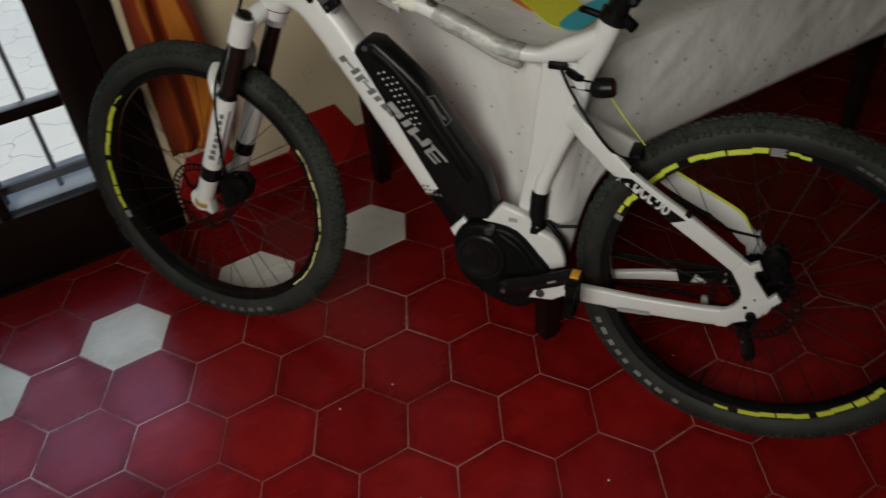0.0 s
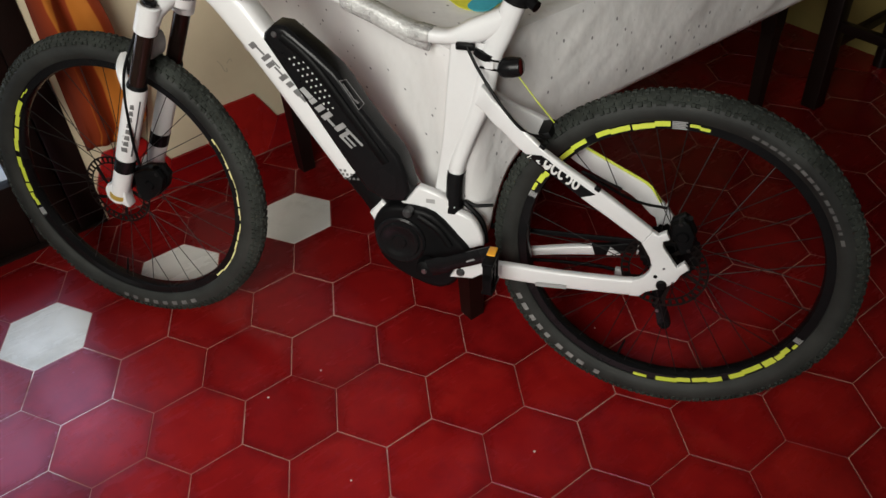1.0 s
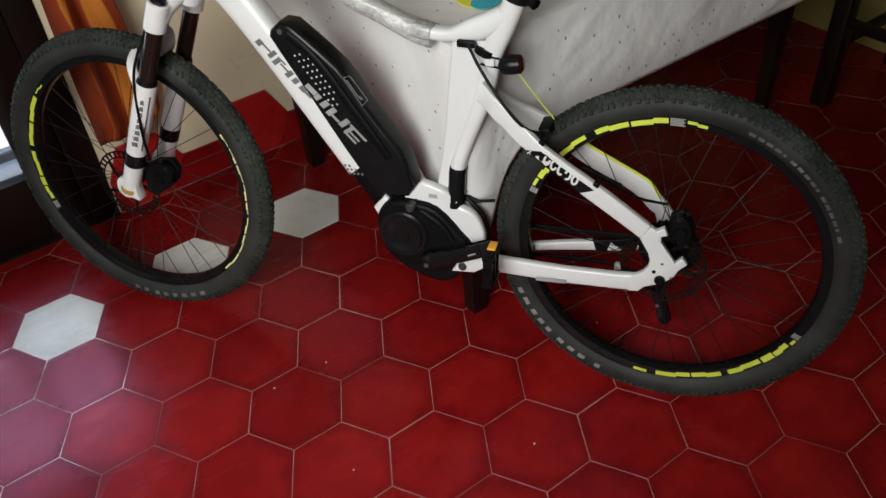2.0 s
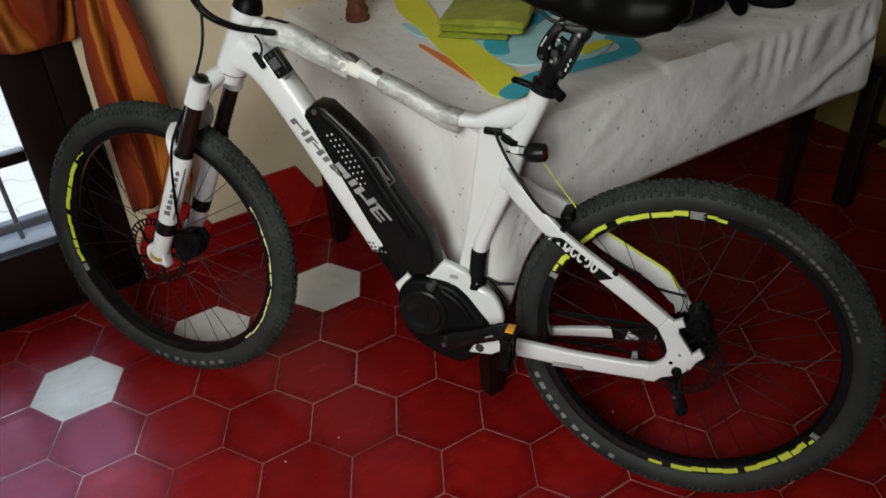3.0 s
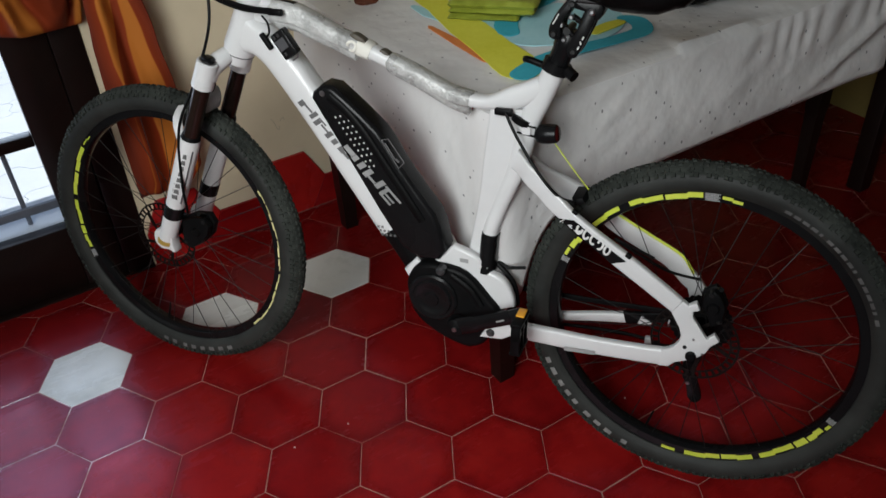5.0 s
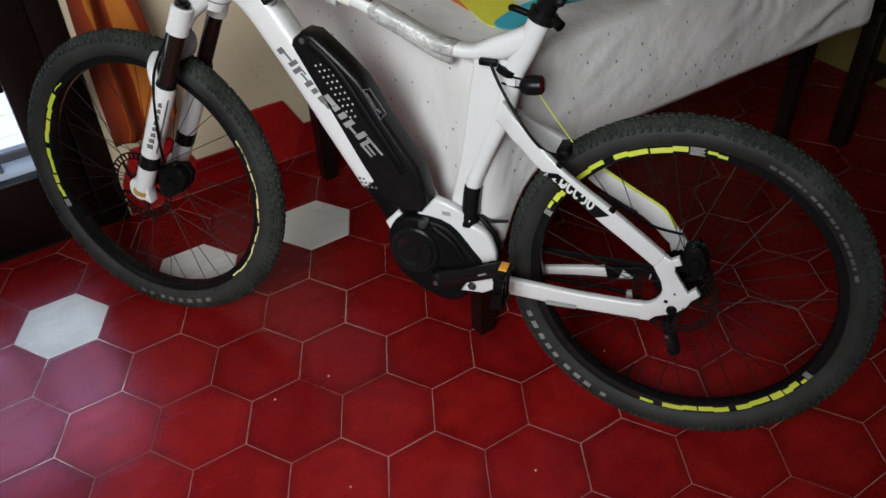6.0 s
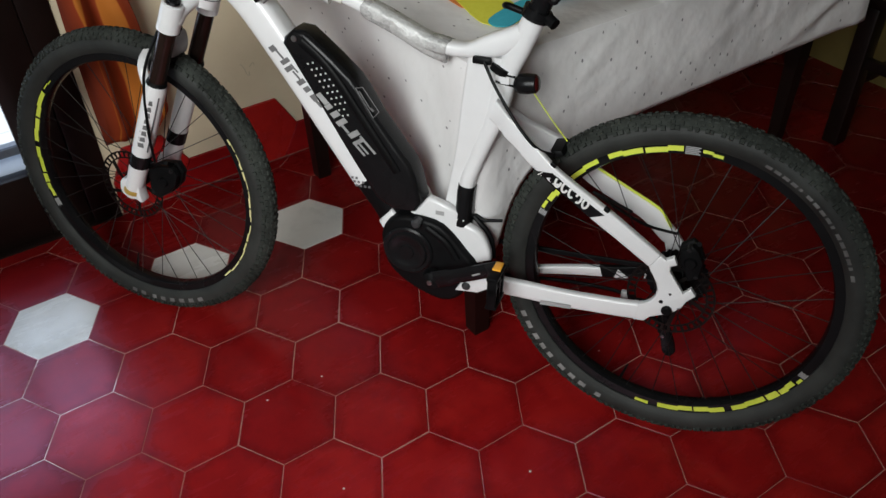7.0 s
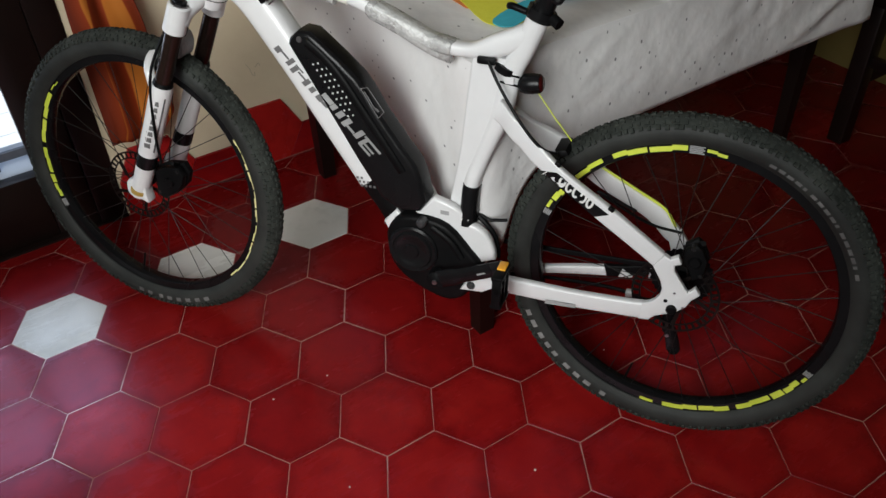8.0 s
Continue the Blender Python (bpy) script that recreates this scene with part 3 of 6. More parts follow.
for i in range(-9, 10):
    for j in range(0, 14):
        cx, cy = (i + (j % 2) / 2) * PS * math.sqrt(3), WALL_Y + 0.345 + j * 1.5 * PS
        cs = [paving_corner(cx + PS * math.cos(math.pi * (k / 3 + 1 / 6)), cy + PS * math.sin(math.pi * (k / 3 + 1 / 6))) for k in range(6)]
        out = [v for k in range(6) for v in wavy_edge(cs[k], cs[(k + 1) % 6])]
        mid = sum(out, Vector()) / len(out)
        out = [mid + (v - mid) * 0.985 for v in out]
        bm = bmesh.new()
        top = [bm.verts.new((v.x, v.y, -0.046)) for v in out]
        low = [bm.verts.new((v.x, v.y, -0.0605)) for v in out]
        bm.faces.new(top)
        for k in range(len(out)):
            bm.faces.new((low[k], low[(k + 1) % len(out)], top[(k + 1) % len(out)], top[k]))
        part("stone", bm, M_PAVE, paving, "", False)
structure("backdrop", box(-12, 12, 7.0, 7.3, -0.06, 2.2), M_PAVE, "pale garden wall behind the terrace")

# ---- curtain, gathered and knotted beside the door ----


def sheet(nu, nv, fn, uvfn=None):
    bm = bmesh.new()
    uvl = bm.loops.layers.uv.new("UVMap")
    vs = [[bm.verts.new(fn(i / nu, j / nv)) for j in range(nv + 1)] for i in range(nu + 1)]
    for i in range(nu):
        for j in range(nv):
            f = bm.faces.new((vs[i][j], vs[i + 1][j], vs[i + 1][j + 1], vs[i][j + 1]))
            for lp, (a, b) in zip(f.loops, ((i, j), (i + 1, j), (i + 1, j + 1), (i, j + 1))):
                lp[uvl].uv = uvfn(a / nu, b / nv) if uvfn else (a / nu, b / nv)
    return bm


def lerp_table(tab, t):
    for (t0, v0), (t1, v1) in zip(tab, tab[1:]):
        if t <= t1:
            k = (t - t0) / (t1 - t0)
            k = k * k * (3 - 2 * k)
            return v0 + (v1 - v0) * k
    return tab[-1][1]


def tail_fn(u, v):
    z = 0.245 + v * 0.72
    xl = lerp_table([(0, -0.232), (0.3, -0.234), (0.48, -0.235), (0.60, -0.233), (0.70, -0.227), (1, -0.20)], v)
    xr = lerp_table([(0, -0.085), (0.06, -0.050), (0.2, -0.048), (0.40, -0.068), (0.62, -0.086), (0.88, -0.110), (1, -0.125)], v)
    flare = 1.0 - 0.45 * v
    fold = 0.020 * math.sin(u * 8.2 + 0.6 - 0.9 * v) + 0.009 * math.sin(u * 15.0 + 2.4 + 2.2 * v) + 0.004 * noise.noise(Vector((u * 9, v * 5, 2.0)))
    hem = 0.022 * (2 * u - 1) ** 2 * max(0.0, 1 - v * 4) + 0.010 * math.sin(u * 7.0) * max(0.0, 1 - v * 5)
    return (xl + (xr - xl) * u, WALL_Y - 0.065 - fold * flare - 0.02 * v, z + hem)


def tail_uv(u, v):
    """Across the bands: one that tapers to a tip half-way down, one that widens to the hem."""
    a = 0.16 * max(0.0, min(1.0, (v - 0.46) / 0.30)) - abs(u - 0.27 - 0.30 * max(0.0, v - 0.55))
    b = lerp_table([(0, 0.13), (0.45, 0.14), (0.88, 0.075), (1, 0.06)], v) - abs(u - 0.70 + 0.10 * max(0.0, 0.40 - v))
    c = 0.030 - abs(u - 0.93 + 0.25 * v) if v < 0.34 else -1.0
    return 0.248 + max(-0.15, min(0.10, max(a, b, c) * 0.7)), v


def nest(x, z):
    """Distance from the deep fold beside the tail, in the cloth's nested loops."""
    dx = (x + 0.275) / (0.062 if x < -0.275 else 0.050)
    dz = (z - 0.90) / (0.150 if z < 0.90 else 0.42)
    return (abs(dx) ** 1.5 + abs(dz) ** 1.5) ** (1 / 1.5) + 0.16 * math.sin(x * 27 + z * 9) + 0.05 * math.sin(x * 71 - z * 33)


def bulge_fn(u, v):
    """The gathered part: a sagging bag of cloth in nested loops that hang to one side."""
    right = -0.235 + 0.045 * min(1, v * 2.2)
    x = -1.02 + u * (right + 1.02)
    low = 0.728 + 0.34 * (1 - u) ** 1.7 + 0.008 * math.sin(u * 14.0)
    z = low + v ** 1.35 * (1.75 - low)
    belly = 0.024 + 0.075 * math.sin(min(1.0, v ** 0.6 * 2.1) * math.pi / 2) * min(1, (1 - u) * 7 + 0.35)
    r = nest(x, z)
    fold = 0.020 * math.sin(r * 3.9) + 0.006 * math.sin(r * 9.5 + 1.0)
    return (x, WALL_Y - belly - fold * min(1, v * 8 + 0.15), z)


def bulge_uv(u, v):
    x, y, z = bulge_fn(u, v)
    # shade of the deep fold put into the colour: least distance lands on dark
    return min(0.99, 0.09 + 0.118 * nest(x, z)), v


curtain = thing("curtain", "rust and ochre banded curtain gathered beside the garden door", "curtain")
for n, fn, uvf, nu, nv in (("tail", tail_fn, tail_uv, 120, 60), ("gathered_swag", bulge_fn, bulge_uv, 160, 130)):
    ob = part(n, sheet(nu, nv, fn, uvf), M_CURTAIN, curtain)
    sol = ob.modifiers.new("thickness", "SOLIDIFY")
    sol.thickness = 0.003

# ---- table and tablecloth ----
TX0, TX1, TY0, TY1, TZ = 0.285, 1.49, -0.150, 0.745, 0.718
table = thing("dining_table", "dark wooden dining table under a tablecloth", "table", pose(TX0, TY0, 0))
LX, LY = TX1 - TX0, TY1 - TY0
part("tabletop", box(0, LX, 0, LY, TZ - 0.03, TZ - 0.003, 0.006), M_DOOR, table)
for x in (0.036, LX - 0.068):
    for y in (0.040 if x < 0.5 else 0.085, LY - 0.055):
        part("leg", sweep([(x, y, 0.0), (x, y, 0.33), (x, y, 0.36), (x, y, TZ - 0.031)], [(r if x > 0.5 else r * 1.36) for r in (0.020, 0.027, 0.031, 0.031)], 4, True, (1, 1, 0)), M_DOOR, table, "", False)
for a in ((0.04, LX - 0.04, 0.05, 0.075), (0.04, LX - 0.04, LY - 0.075, LY - 0.05)):
    part("apron", box(*a, TZ - 0.119, TZ - 0.031, 0.003), M_DOOR, table)
for a in ((0.05, 0.075, 0.08, LY - 0.08), (LX - 0.075, LX - 0.05, 0.08, LY - 0.08)):
    part("apron", box(*a, TZ - 0.119, TZ - 0.031, 0.003), M_DOOR, table)


def cloth_mesh():
    """A cloth over the table: flat top, rounded edge, hanging skirts that drop lower at the corners."""
    bm = bmesh.new()
    uvl = bm.loops.layers.uv.new("UVMap")
    step = 0.0095
    per = [("f", TX0, TX1), ("r", TY0, TY1), ("b", TX1, TX0), ("l", TY1, TY0)]
    ring = []
    for side, a, b in per:
        n = max(2, int(abs(b - a) / step))
        for k in range(n):
            t = a + (b - a) * k / n
            ring.append({"f": (t, TY0), "r": (TX1, t), "b": (t, TY1), "l": (TX0, t)}[side] + (side,))
    n = len(ring)
    cx, cy = (TX0 + TX1) / 2, (TY0 + TY1) / 2
    rows = []
    levels = [("top", f) for f in (0.0, 0.15, 0.3, 0.45, 0.6, 0.68, 0.76, 0.84, 0.90, 0.95, 0.98)] + [("edge", 0)] + [("drop", k / 20) for k in range(1, 21)]
    for kind, f in levels:
        row = []
        for i, (x, y, side) in enumerate(ring):
            dxc = min(abs(x - TX0), abs(x - TX1))
            dyc = min(abs(y - TY0), abs(y - TY1))
            corner = max(dxc, dyc) if (dxc < 1e-6 and dyc < 1e-6) else (dxc if side in "fb" else dyc)
            nx, ny = {"f": (0, -1), "r": (1, 0), "b": (0, 1), "l": (-1, 0)}[side]
            if corner < 0.03:
                sx, sy = (-1 if abs(x - TX0) < 0.05 else 1), (-1 if abs(y - TY0) < 0.05 else 1)
                k = 0.5 * (1 - corner / 0.03)
                nx, ny = nx * (1 - k) + (sx if side in "fb" else 0) * k, ny * (1 - k) + (sy if side in "lr" else 0) * k
                ln = math.hypot(nx, ny)
                nx, ny = nx / ln, ny / ln
            if kind == "top":
                wr = 0.0028 * noise.noise(Vector((x * f * 7, y * f * 7 + 3, 1.7))) * (1 if f > 0.1 else 0)
                px, py, pz = cx + (x - cx) * f, cy + (y - cy) * f, TZ + 0.002 + abs(wr)
                if x > 0.75:
                    pz += 0.014 * max(0, noise.noise(Vector((px * 8 + py * 6, py * 9 - px * 4, 4.2)))) * (f > 0.3)
            elif kind == "edge":
                px, py, pz = x + nx * 0.006, y + ny * 0.006, TZ - 0.003
            else:
                base = {"f": 0.232, "l": 0.315, "b": 0.25, "r": 0.235}[side]
                drop = base + (0.20 if (side in "fl" and x < 0.7 and y < 0.4) else 0.0) * math.exp(-(corner / 0.085) ** 1.5)
                s = x * 1.0 + y * 1.0
                amp = 0.0006 if side == "f" else 0.004
                wav = amp * (math.sin(s * 31 + 2 * math.sin(s * 9)) + 0.5 * math.sin(s * 57 + 1)) * f ** 1.2
                diag = 0.0
                out = 0.010 + 0.008 * f + (wav + diag) * math.sin(math.pi * min(1.0, f * 0.80 + 0.06)) + (0.03 if x < 0.7 else 0.008) * math.exp(-(corner / 0.06) ** 2) * f
                hem = 1 - f ** 3
                if side == "f":
                    w = 1 / (1 + math.exp(-(x - 1.02) * 16))
                    out += hem * ((0.003 + w * 0.004) * noise.noise(Vector((x * 9, f * 1.6, 2.3))) + 0.0030 * noise.noise(Vector((x * 19 + f * 6, f * 4.5 - x * 3, 7.7))))
                    out += w * 0.0038 * math.sin(x * 95 + 2.6 * math.sin(x * 17) + f * 3) * math.exp(-((f - 0.18) / 0.20) ** 2)
                    # one long crease that rises towards the far corner
                    d = f - (1.02 - 1.9 * (x - 1.12))
                    out += hem * 0.013 * (math.exp(-(d / 0.10) ** 2) - 0.8 * math.exp(-((d - 0.17) / 0.10) ** 2)) * max(0, min(1, (x - 1.05) * 8))
                else:
                    out += hem * 0.005 * noise.noise(Vector((s * 9, f * 2.5, 5.1)))
                px, py, pz = x + nx * max(0.004, out), y + ny * max(0.004, out), TZ - 0.006 - drop * f
            row.append(bm.verts.new((px, py, pz)))
        rows.append(row)
    for j in range(1, len(rows)):
        for i in range(n):
            q = (rows[j - 1][i], rows[j - 1][(i + 1) % n], rows[j][(i + 1) % n], rows[j][i])
            f = bm.faces.new(q)
            for lp in f.loops:
                c = lp.vert.co
                dz = max(0.0, TZ - c.z)
                side = ring[i][2]
                if dz < 0.004:
                    lp[uvl].uv = (c.x, c.y)
                else:
                    lp[uvl].uv = {"f": (c.x, TY0 - dz), "r": (TX1 + dz, c.y), "b": (c.x, TY1 + dz), "l": (TX0 - dz, c.y)}[side]
    bmesh.ops.remove_doubles(bm, verts=rows[0], dist=0.0001)
    bmesh.ops.recalc_face_normals(bm, faces=bm.faces)
    return bm


cloth = tagged(part("tablecloth", cloth_mesh(), M_CLOTH), "white tablecloth with dark flecks hanging over the dining table", "tablecloth")
sol = cloth.modifiers.new("thickness", "SOLIDIFY")
sol.thickness, sol.offset = 0.0015, 1.0
ZT = TZ + 0.0045


def flat_band(ctrl, widths, z, thick=0.0015, n=14):
    """A flat ribbon with round ends on the table through (x, y) points."""
    pts = curve_pts([(x, y, z) for x, y in ctrl], n)
    m = len(pts) - 1
    run = [0.0]
    for p, q in zip(pts, pts[1:]):
        run.append(run[-1] + (q - p).length)
    bm = bmesh.new()
    rows = []
    for i, p in enumerate(pts):
        t = (pts[min(i + 1, m)] - pts[max(i - 1, 0)]).normalized()
        s = Vector((-t.y, t.x, 0))
        k = i / m * (len(widths) - 1)
        a = int(min(k, len(widths) - 2))
        w = widths[a] + (widths[a + 1] - widths[a]) * (k - a)
        e = min(1.0, min(run[i], run[-1] - run[i]) / (w * 0.5))
        w *= max(0.12, math.sqrt(1 - (1 - e) ** 2))
        rows.append([bm.verts.new(p + s * d * w / 2 + Vector((0, 0, h))) for d, h in ((-1, 0), (1, 0), (1, thick), (-1, thick))])
    for p, q in zip(rows, rows[1:]):
        for k in range(4):
            bm.faces.new((p[k], p[(k + 1) % 4], q[(k + 1) % 4], q[k]))
    bm.faces.new(rows[0][::-1])
    bm.faces.new(rows[-1])
    bmesh.ops.recalc_face_normals(bm, faces=bm.faces)
    return bm

# printed towel lying on the cloth
towel = thing("printed_towel", "thin towel printed yellow, blue and orange on the tablecloth", "towel", pose(0, 0, 0))
part("sky_blue_field", flat_band([(0.50, 0.24), (0.60, 0.155), (0.70, 0.10), (0.80, 0.09)], [0.16, 0.26, 0.24, 0.10], ZT + 0.003), M_SKYBLUE, towel, "sky blue printed area")
part("sky_blue_field", flat_band([(0.455, 0.435), (0.456, 0.36), (0.461, 0.285)], [0.016, 0.034, 0.014], ZT + 0.003), M_SKYBLUE, towel, "sky blue printed area")
part("yellow_band", flat_band([(0.575, 0.625), (0.526, 0.49), (0.497, 0.375), (0.475, 0.224), (0.455, 0.106), (0.438, 0.0), (0.415, -0.075)], [0.075, 0.085, 0.062, 0.092, 0.088, 0.10, 0.085], ZT + 0.0047), M_YELLOW, towel, "yellow printed band")
part("orange_stripe", flat_band([(0.414, 0.295), (0.411, 0.17), (0.404, 0.04)], [0.012, 0.024, 0.018], ZT + 0.003), M_ORANGE, towel, "orange printed stripe")
part("teal_band", flat_band([(0.392, -0.066), (0.44, -0.046), (0.51, -0.022), (0.60, -0.030), (0.69, -0.040), (0.755, -0.035), (0.785, 0.015), (0.765, 0.055)], [0.05, 0.055, 0.042, 0.04, 0.04, 0.045, 0.045, 0.03], ZT + 0.0064), M_TEAL, towel, "teal printed band")
part("teal_band", flat_band([(0.520, 0.120), (0.548, 0.180), (0.60, 0.222), (0.70, 0.250), (0.82, 0.280)], [0.045, 0.055, 0.05, 0.05, 0.03], ZT + 0.0055), M_TEAL, towel, "teal printed band")
part("yellow_band", flat_band([(0.655, 0.022), (0.72, 0.030), (0.765, 0.032)], [0.03, 0.036, 0.024], ZT + 0.0064), M_YELLOW, towel, "yellow printed band")


def folded_cloth():
    """A satin cloth folded in three: soft slabs with rolled edges that don't quite lie over one another."""
    e = thing("folded_cloth", "folded green satin cloth lying on the tablecloth", "cloth", pose(0.652, 0.330, ZT + 0.007, 0, 0, -47))
    for k, (wx, wy, dx, dy, th) in enumerate(((0.165, 0.320, -0.018, -0.008, 0.011), (0.198, 0.322, 0.0, 0.001, 0.014), (0.204, 0.325, 0.002, 0.0, 0.019))):
        base = (0.0, 0.0112, 0.0256)[k]
        bm = bmesh.new()
        n = 34
        for side in (1, -1):
            grid = []
            for i in range(n + 1):
                line = []
                for j in range(n + 1):
                    u, v = i / n, j / n
                    x, y = (u - 0.5) * wx, (v - 0.5) * wy
                    edge = min(u * wx, (1 - u) * wx, v * wy, (1 - v) * wy)
                    round_off = math.sqrt(max(0.0, 1 - (1 - min(1.0, edge / 0.009)) ** 2))
                    rip = 0.0040 * noise.noise(Vector((x * 14, y * 14, k * 3.1))) + 0.0016 * noise.noise(Vector((x * 46, y * 20, k * 7.7)))
                    sag = -0.0035 * (0.5 - v) if k == 2 else 0.0
                    z = base + th / 2 + side * th / 2 * round_off + (rip + sag) * (side > 0) * round_off
                    wob = 0.003 * noise.noise(Vector((u * 3, v * 3, k * 5.0)))
                    line.append(bm.verts.new((x + dx + wob, y + dy + 0.004 * noise.noise(Vector((u * 4.5, k * 2.0, v))), z)))
                grid.append(line)
            for i in range(n):
                for j in range(n):
                    bm.faces.new((grid[i][j], grid[i + 1][j], grid[i + 1][j + 1], grid[i][j + 1]))
        bmesh.ops.remove_doubles(bm, verts=bm.verts, dist=0.00005)
        bmesh.ops.recalc_face_normals(bm, faces=bm.faces)
        part("fold_layer", bm, M_GREEN, e)
    return e


folded_cloth()


def figurine():
    """A small knobbly clay ornament, brown below and green above."""
    bm = bmesh.new()
    prof = [(0.0, 0.0), (0.030, 0.0), (0.031, 0.006), (0.026, 0.012), (0.029, 0.025), (0.024, 0.034), (0.021, 0.046), (0.025, 0.052), (0.022, 0.070), (0.026, 0.078), (0.030, 0.086), (0.018, 0.094), (0.0, 0.096)]
    add_lathe(bm, prof, 26, Matrix.Rotation(radians(90), 4, "X"))
    for x, y, z, r in ((0.030, 0.006, 0.048, 0.009), (-0.024, 0.0, 0.018, 0.008), (0.02, -0.02, 0.08, 0.009), (-0.02, 0.012, 0.085, 0.008)):
        bmesh.ops.create_icosphere(bm, subdivisions=2, radius=r, matrix=Matrix.Translation((x, y, z)))
    for v in bm.verts:
        v.co += Vector((1, 1, 0)) * 0.003 * noise.noise(v.co * 90)
    bmesh.ops.recalc_face_normals(bm, faces=bm.faces)
    ob = part("clay_ornament", bm, M_CLAY)
    ob.location = (0.388, 0.545, ZT + 0.001)
    tagged(ob, "small brown clay ornament with a green top on the tablecloth", "ornament")
    bm = bmesh.new()
    add_lathe(bm, [(0.0, 0.097), (0.028, 0.097), (0.034, 0.104), (0.031, 0.118), (0.036, 0.126), (0.028, 0.14), (0.0, 0.146)], 22, Matrix.Rotation(radians(90), 4, "X"))
    for v in bm.verts:
        v.co += Vector((1, 1, 0.5)) * 0.004 * noise.noise(v.co * 70)
    part("green_top", bm, M_CLAY_GREEN, ob, "green glazed top")


figurine()


def crumpled_bag():
    bm = bmesh.new()
    bmesh.ops.create_icosphere(bm, subdivisions=4, radius=0.06)
    for v in bm.verts:
        d = v.co.normalized()
        v.co = d * (0.06 + 0.016 * noise.noise(d * 2.5) + 0.006 * noise.noise(d * 8))
        v.co.z = max(v.co.z * 0.62, -0.030)
        v.co.x *= 1.25
    ob = part("plastic_bag", bm, M_BAG_WHITE)
    ob.location = (0.660, 0.680, ZT + 0.030)
    tagged(ob, "crumpled white plastic bag on the tablecloth", "bag")


crumpled_bag()


def shoulder_bag():
    """A slack bag: soft pouches run together, arched handles, a strap that loops on the cloth."""
    e = thing("shoulder_bag", "black nylon bag with loose straps lying on the tablecloth", "bag", pose(1.0, 0.02, ZT + 0.004))

    def pouch(name, x, y, z, rx, ry, h, seed, label=""):
        bm = bmesh.new()
        bmesh.ops.create_icosphere(bm, subdivisions=4, radius=1.0)
        s = lambda c, p: math.copysign(abs(c) ** p, c)
        for v in bm.verts:
            d = v.co.copy()
            sag = 1.0 + 0.10 * noise.noise(d * 1.7 + Vector((seed, 0, 0))) + 0.035 * noise.noise(d * 6 + Vector((0, seed, 0)))
            v.co = Vector((x + s(d.x, 0.75) * rx * sag, y + s(d.y, 0.75) * ry * sag, z + (s(d.z, 0.6) * 0.5 + 0.5) * h * sag))
        return part(name, bm, M_FABRIC_BLACK, e, label)

    pouch("body", -0.025, 0.035, 0.0, 0.082, 0.092, 0.112, 1.0, "black nylon bag body")
    pouch("side_pocket", 0.055, 0.030, 0.0, 0.042, 0.070, 0.096, 4.0)
    pouch("body", 0.345, 0.105, 0.0, 0.085, 0.075, 0.085, 7.0, "black nylon bag body")
    pouch("side_pocket", 0.235, 0.120, 0.0, 0.060, 0.060, 0.080, 9.0)
    for x, w, h in ((-0.065, 0.045, 0.060), (0.005, 0.050, 0.075), (0.070, 0.030, 0.070)):
        part("handle", sweep(curve_pts([(x - w / 2, 0.0, 0.085), (x - w * 0.45, -0.002, 0.11 + h * 0.5), (x, 0.0, 0.112 + h), (x + w * 0.45, 0.004, 0.11 + h * 0.5), (x + w / 2, 0.006, 0.085)], 6), (0.011, 0.006), 10), M_FABRIC_BLACK, e, "black webbing handle")
    part("strap", sweep(curve_pts([(0.070, -0.015, 0.085), (0.088, -0.038, 0.045), (0.105, -0.050, 0.014), (0.128, -0.040, 0.020), (0.165, 0.010, 0.055), (0.205, 0.075, 0.075)], 8), (0.019, 0.010), 12), M_FABRIC_BLACK, e, "black webbing strap")
    part("strap", sweep(curve_pts([(0.235, 0.070, 0.050), (0.212, 0.015, 0.016), (0.198, -0.052, 0.013), (0.214, -0.090, 0.012), (0.256, -0.086, 0.012), (0.296, -0.050, 0.013), (0.312, 0.005, 0.022), (0.318, 0.050, 0.045)], 8), (0.020, 0.010), 12, True, (0, 0, 1)), M_FABRIC_BLACK, e, "padded black strap loop")
    part("strap", sweep(curve_pts([(0.315, 0.020, 0.020), (0.380, -0.010, 0.012), (0.450, 0.002, 0.010)], 8), (0.014, 0.006), 10, True, (0, 0, 1)), M_FABRIC_BLACK, e, "loose strap end")
    part("buckle", box(0.028, 0.044, -0.050, -0.040, 0.080, 0.092, 0.003), M_GLOSS, e, "black plastic buckle")
    for x in (0.030, 0.040):
        part("rivet", lathe([(0, 0.002), (0.002, 0.0016), (0.003, 0.0), (0, 0.0)], 10, Matrix.Translation((x, -0.0515, 0.086)) @ Matrix.Rotation(radians(180), 4, "X")), M_METAL, e, "shiny metal rivet")
    return e


shoulder_bag()


# ---- wooden chair at the far end of the table ----
chair = thing("dining_chair", "dark wooden dining chair at the end of the table", "chair", pose(1.908, -0.30, 0))
for y in (-0.21, 0.21):
    part("leg", box(-0.23, -0.178, y - 0.026, y + 0.026, 0, 0.44, 0.006), M_DOOR, chair)
    part("back_leg", sweep(curve_pts([(0.175, y, 0), (0.175, y, 0.45), (0.18, y, 0.95)], 6), 0.024, 10), M_DOOR, chair)
    part("stretcher", box(-0.178, 0.165, y - 0.011, y + 0.011, 0.185, 0.215, 0.003), M_DOOR, chair)
part("seat", box(-0.24, 0.20, -0.235, 0.235, 0.441, 0.475, 0.01), M_DOOR, chair)
for z in (0.6, 0.75, 0.9):
    part("back_rail", box(0.170, 0.188, -0.19, 0.19, z - 0.03, z + 0.03, 0.005), M_DOOR, chair)
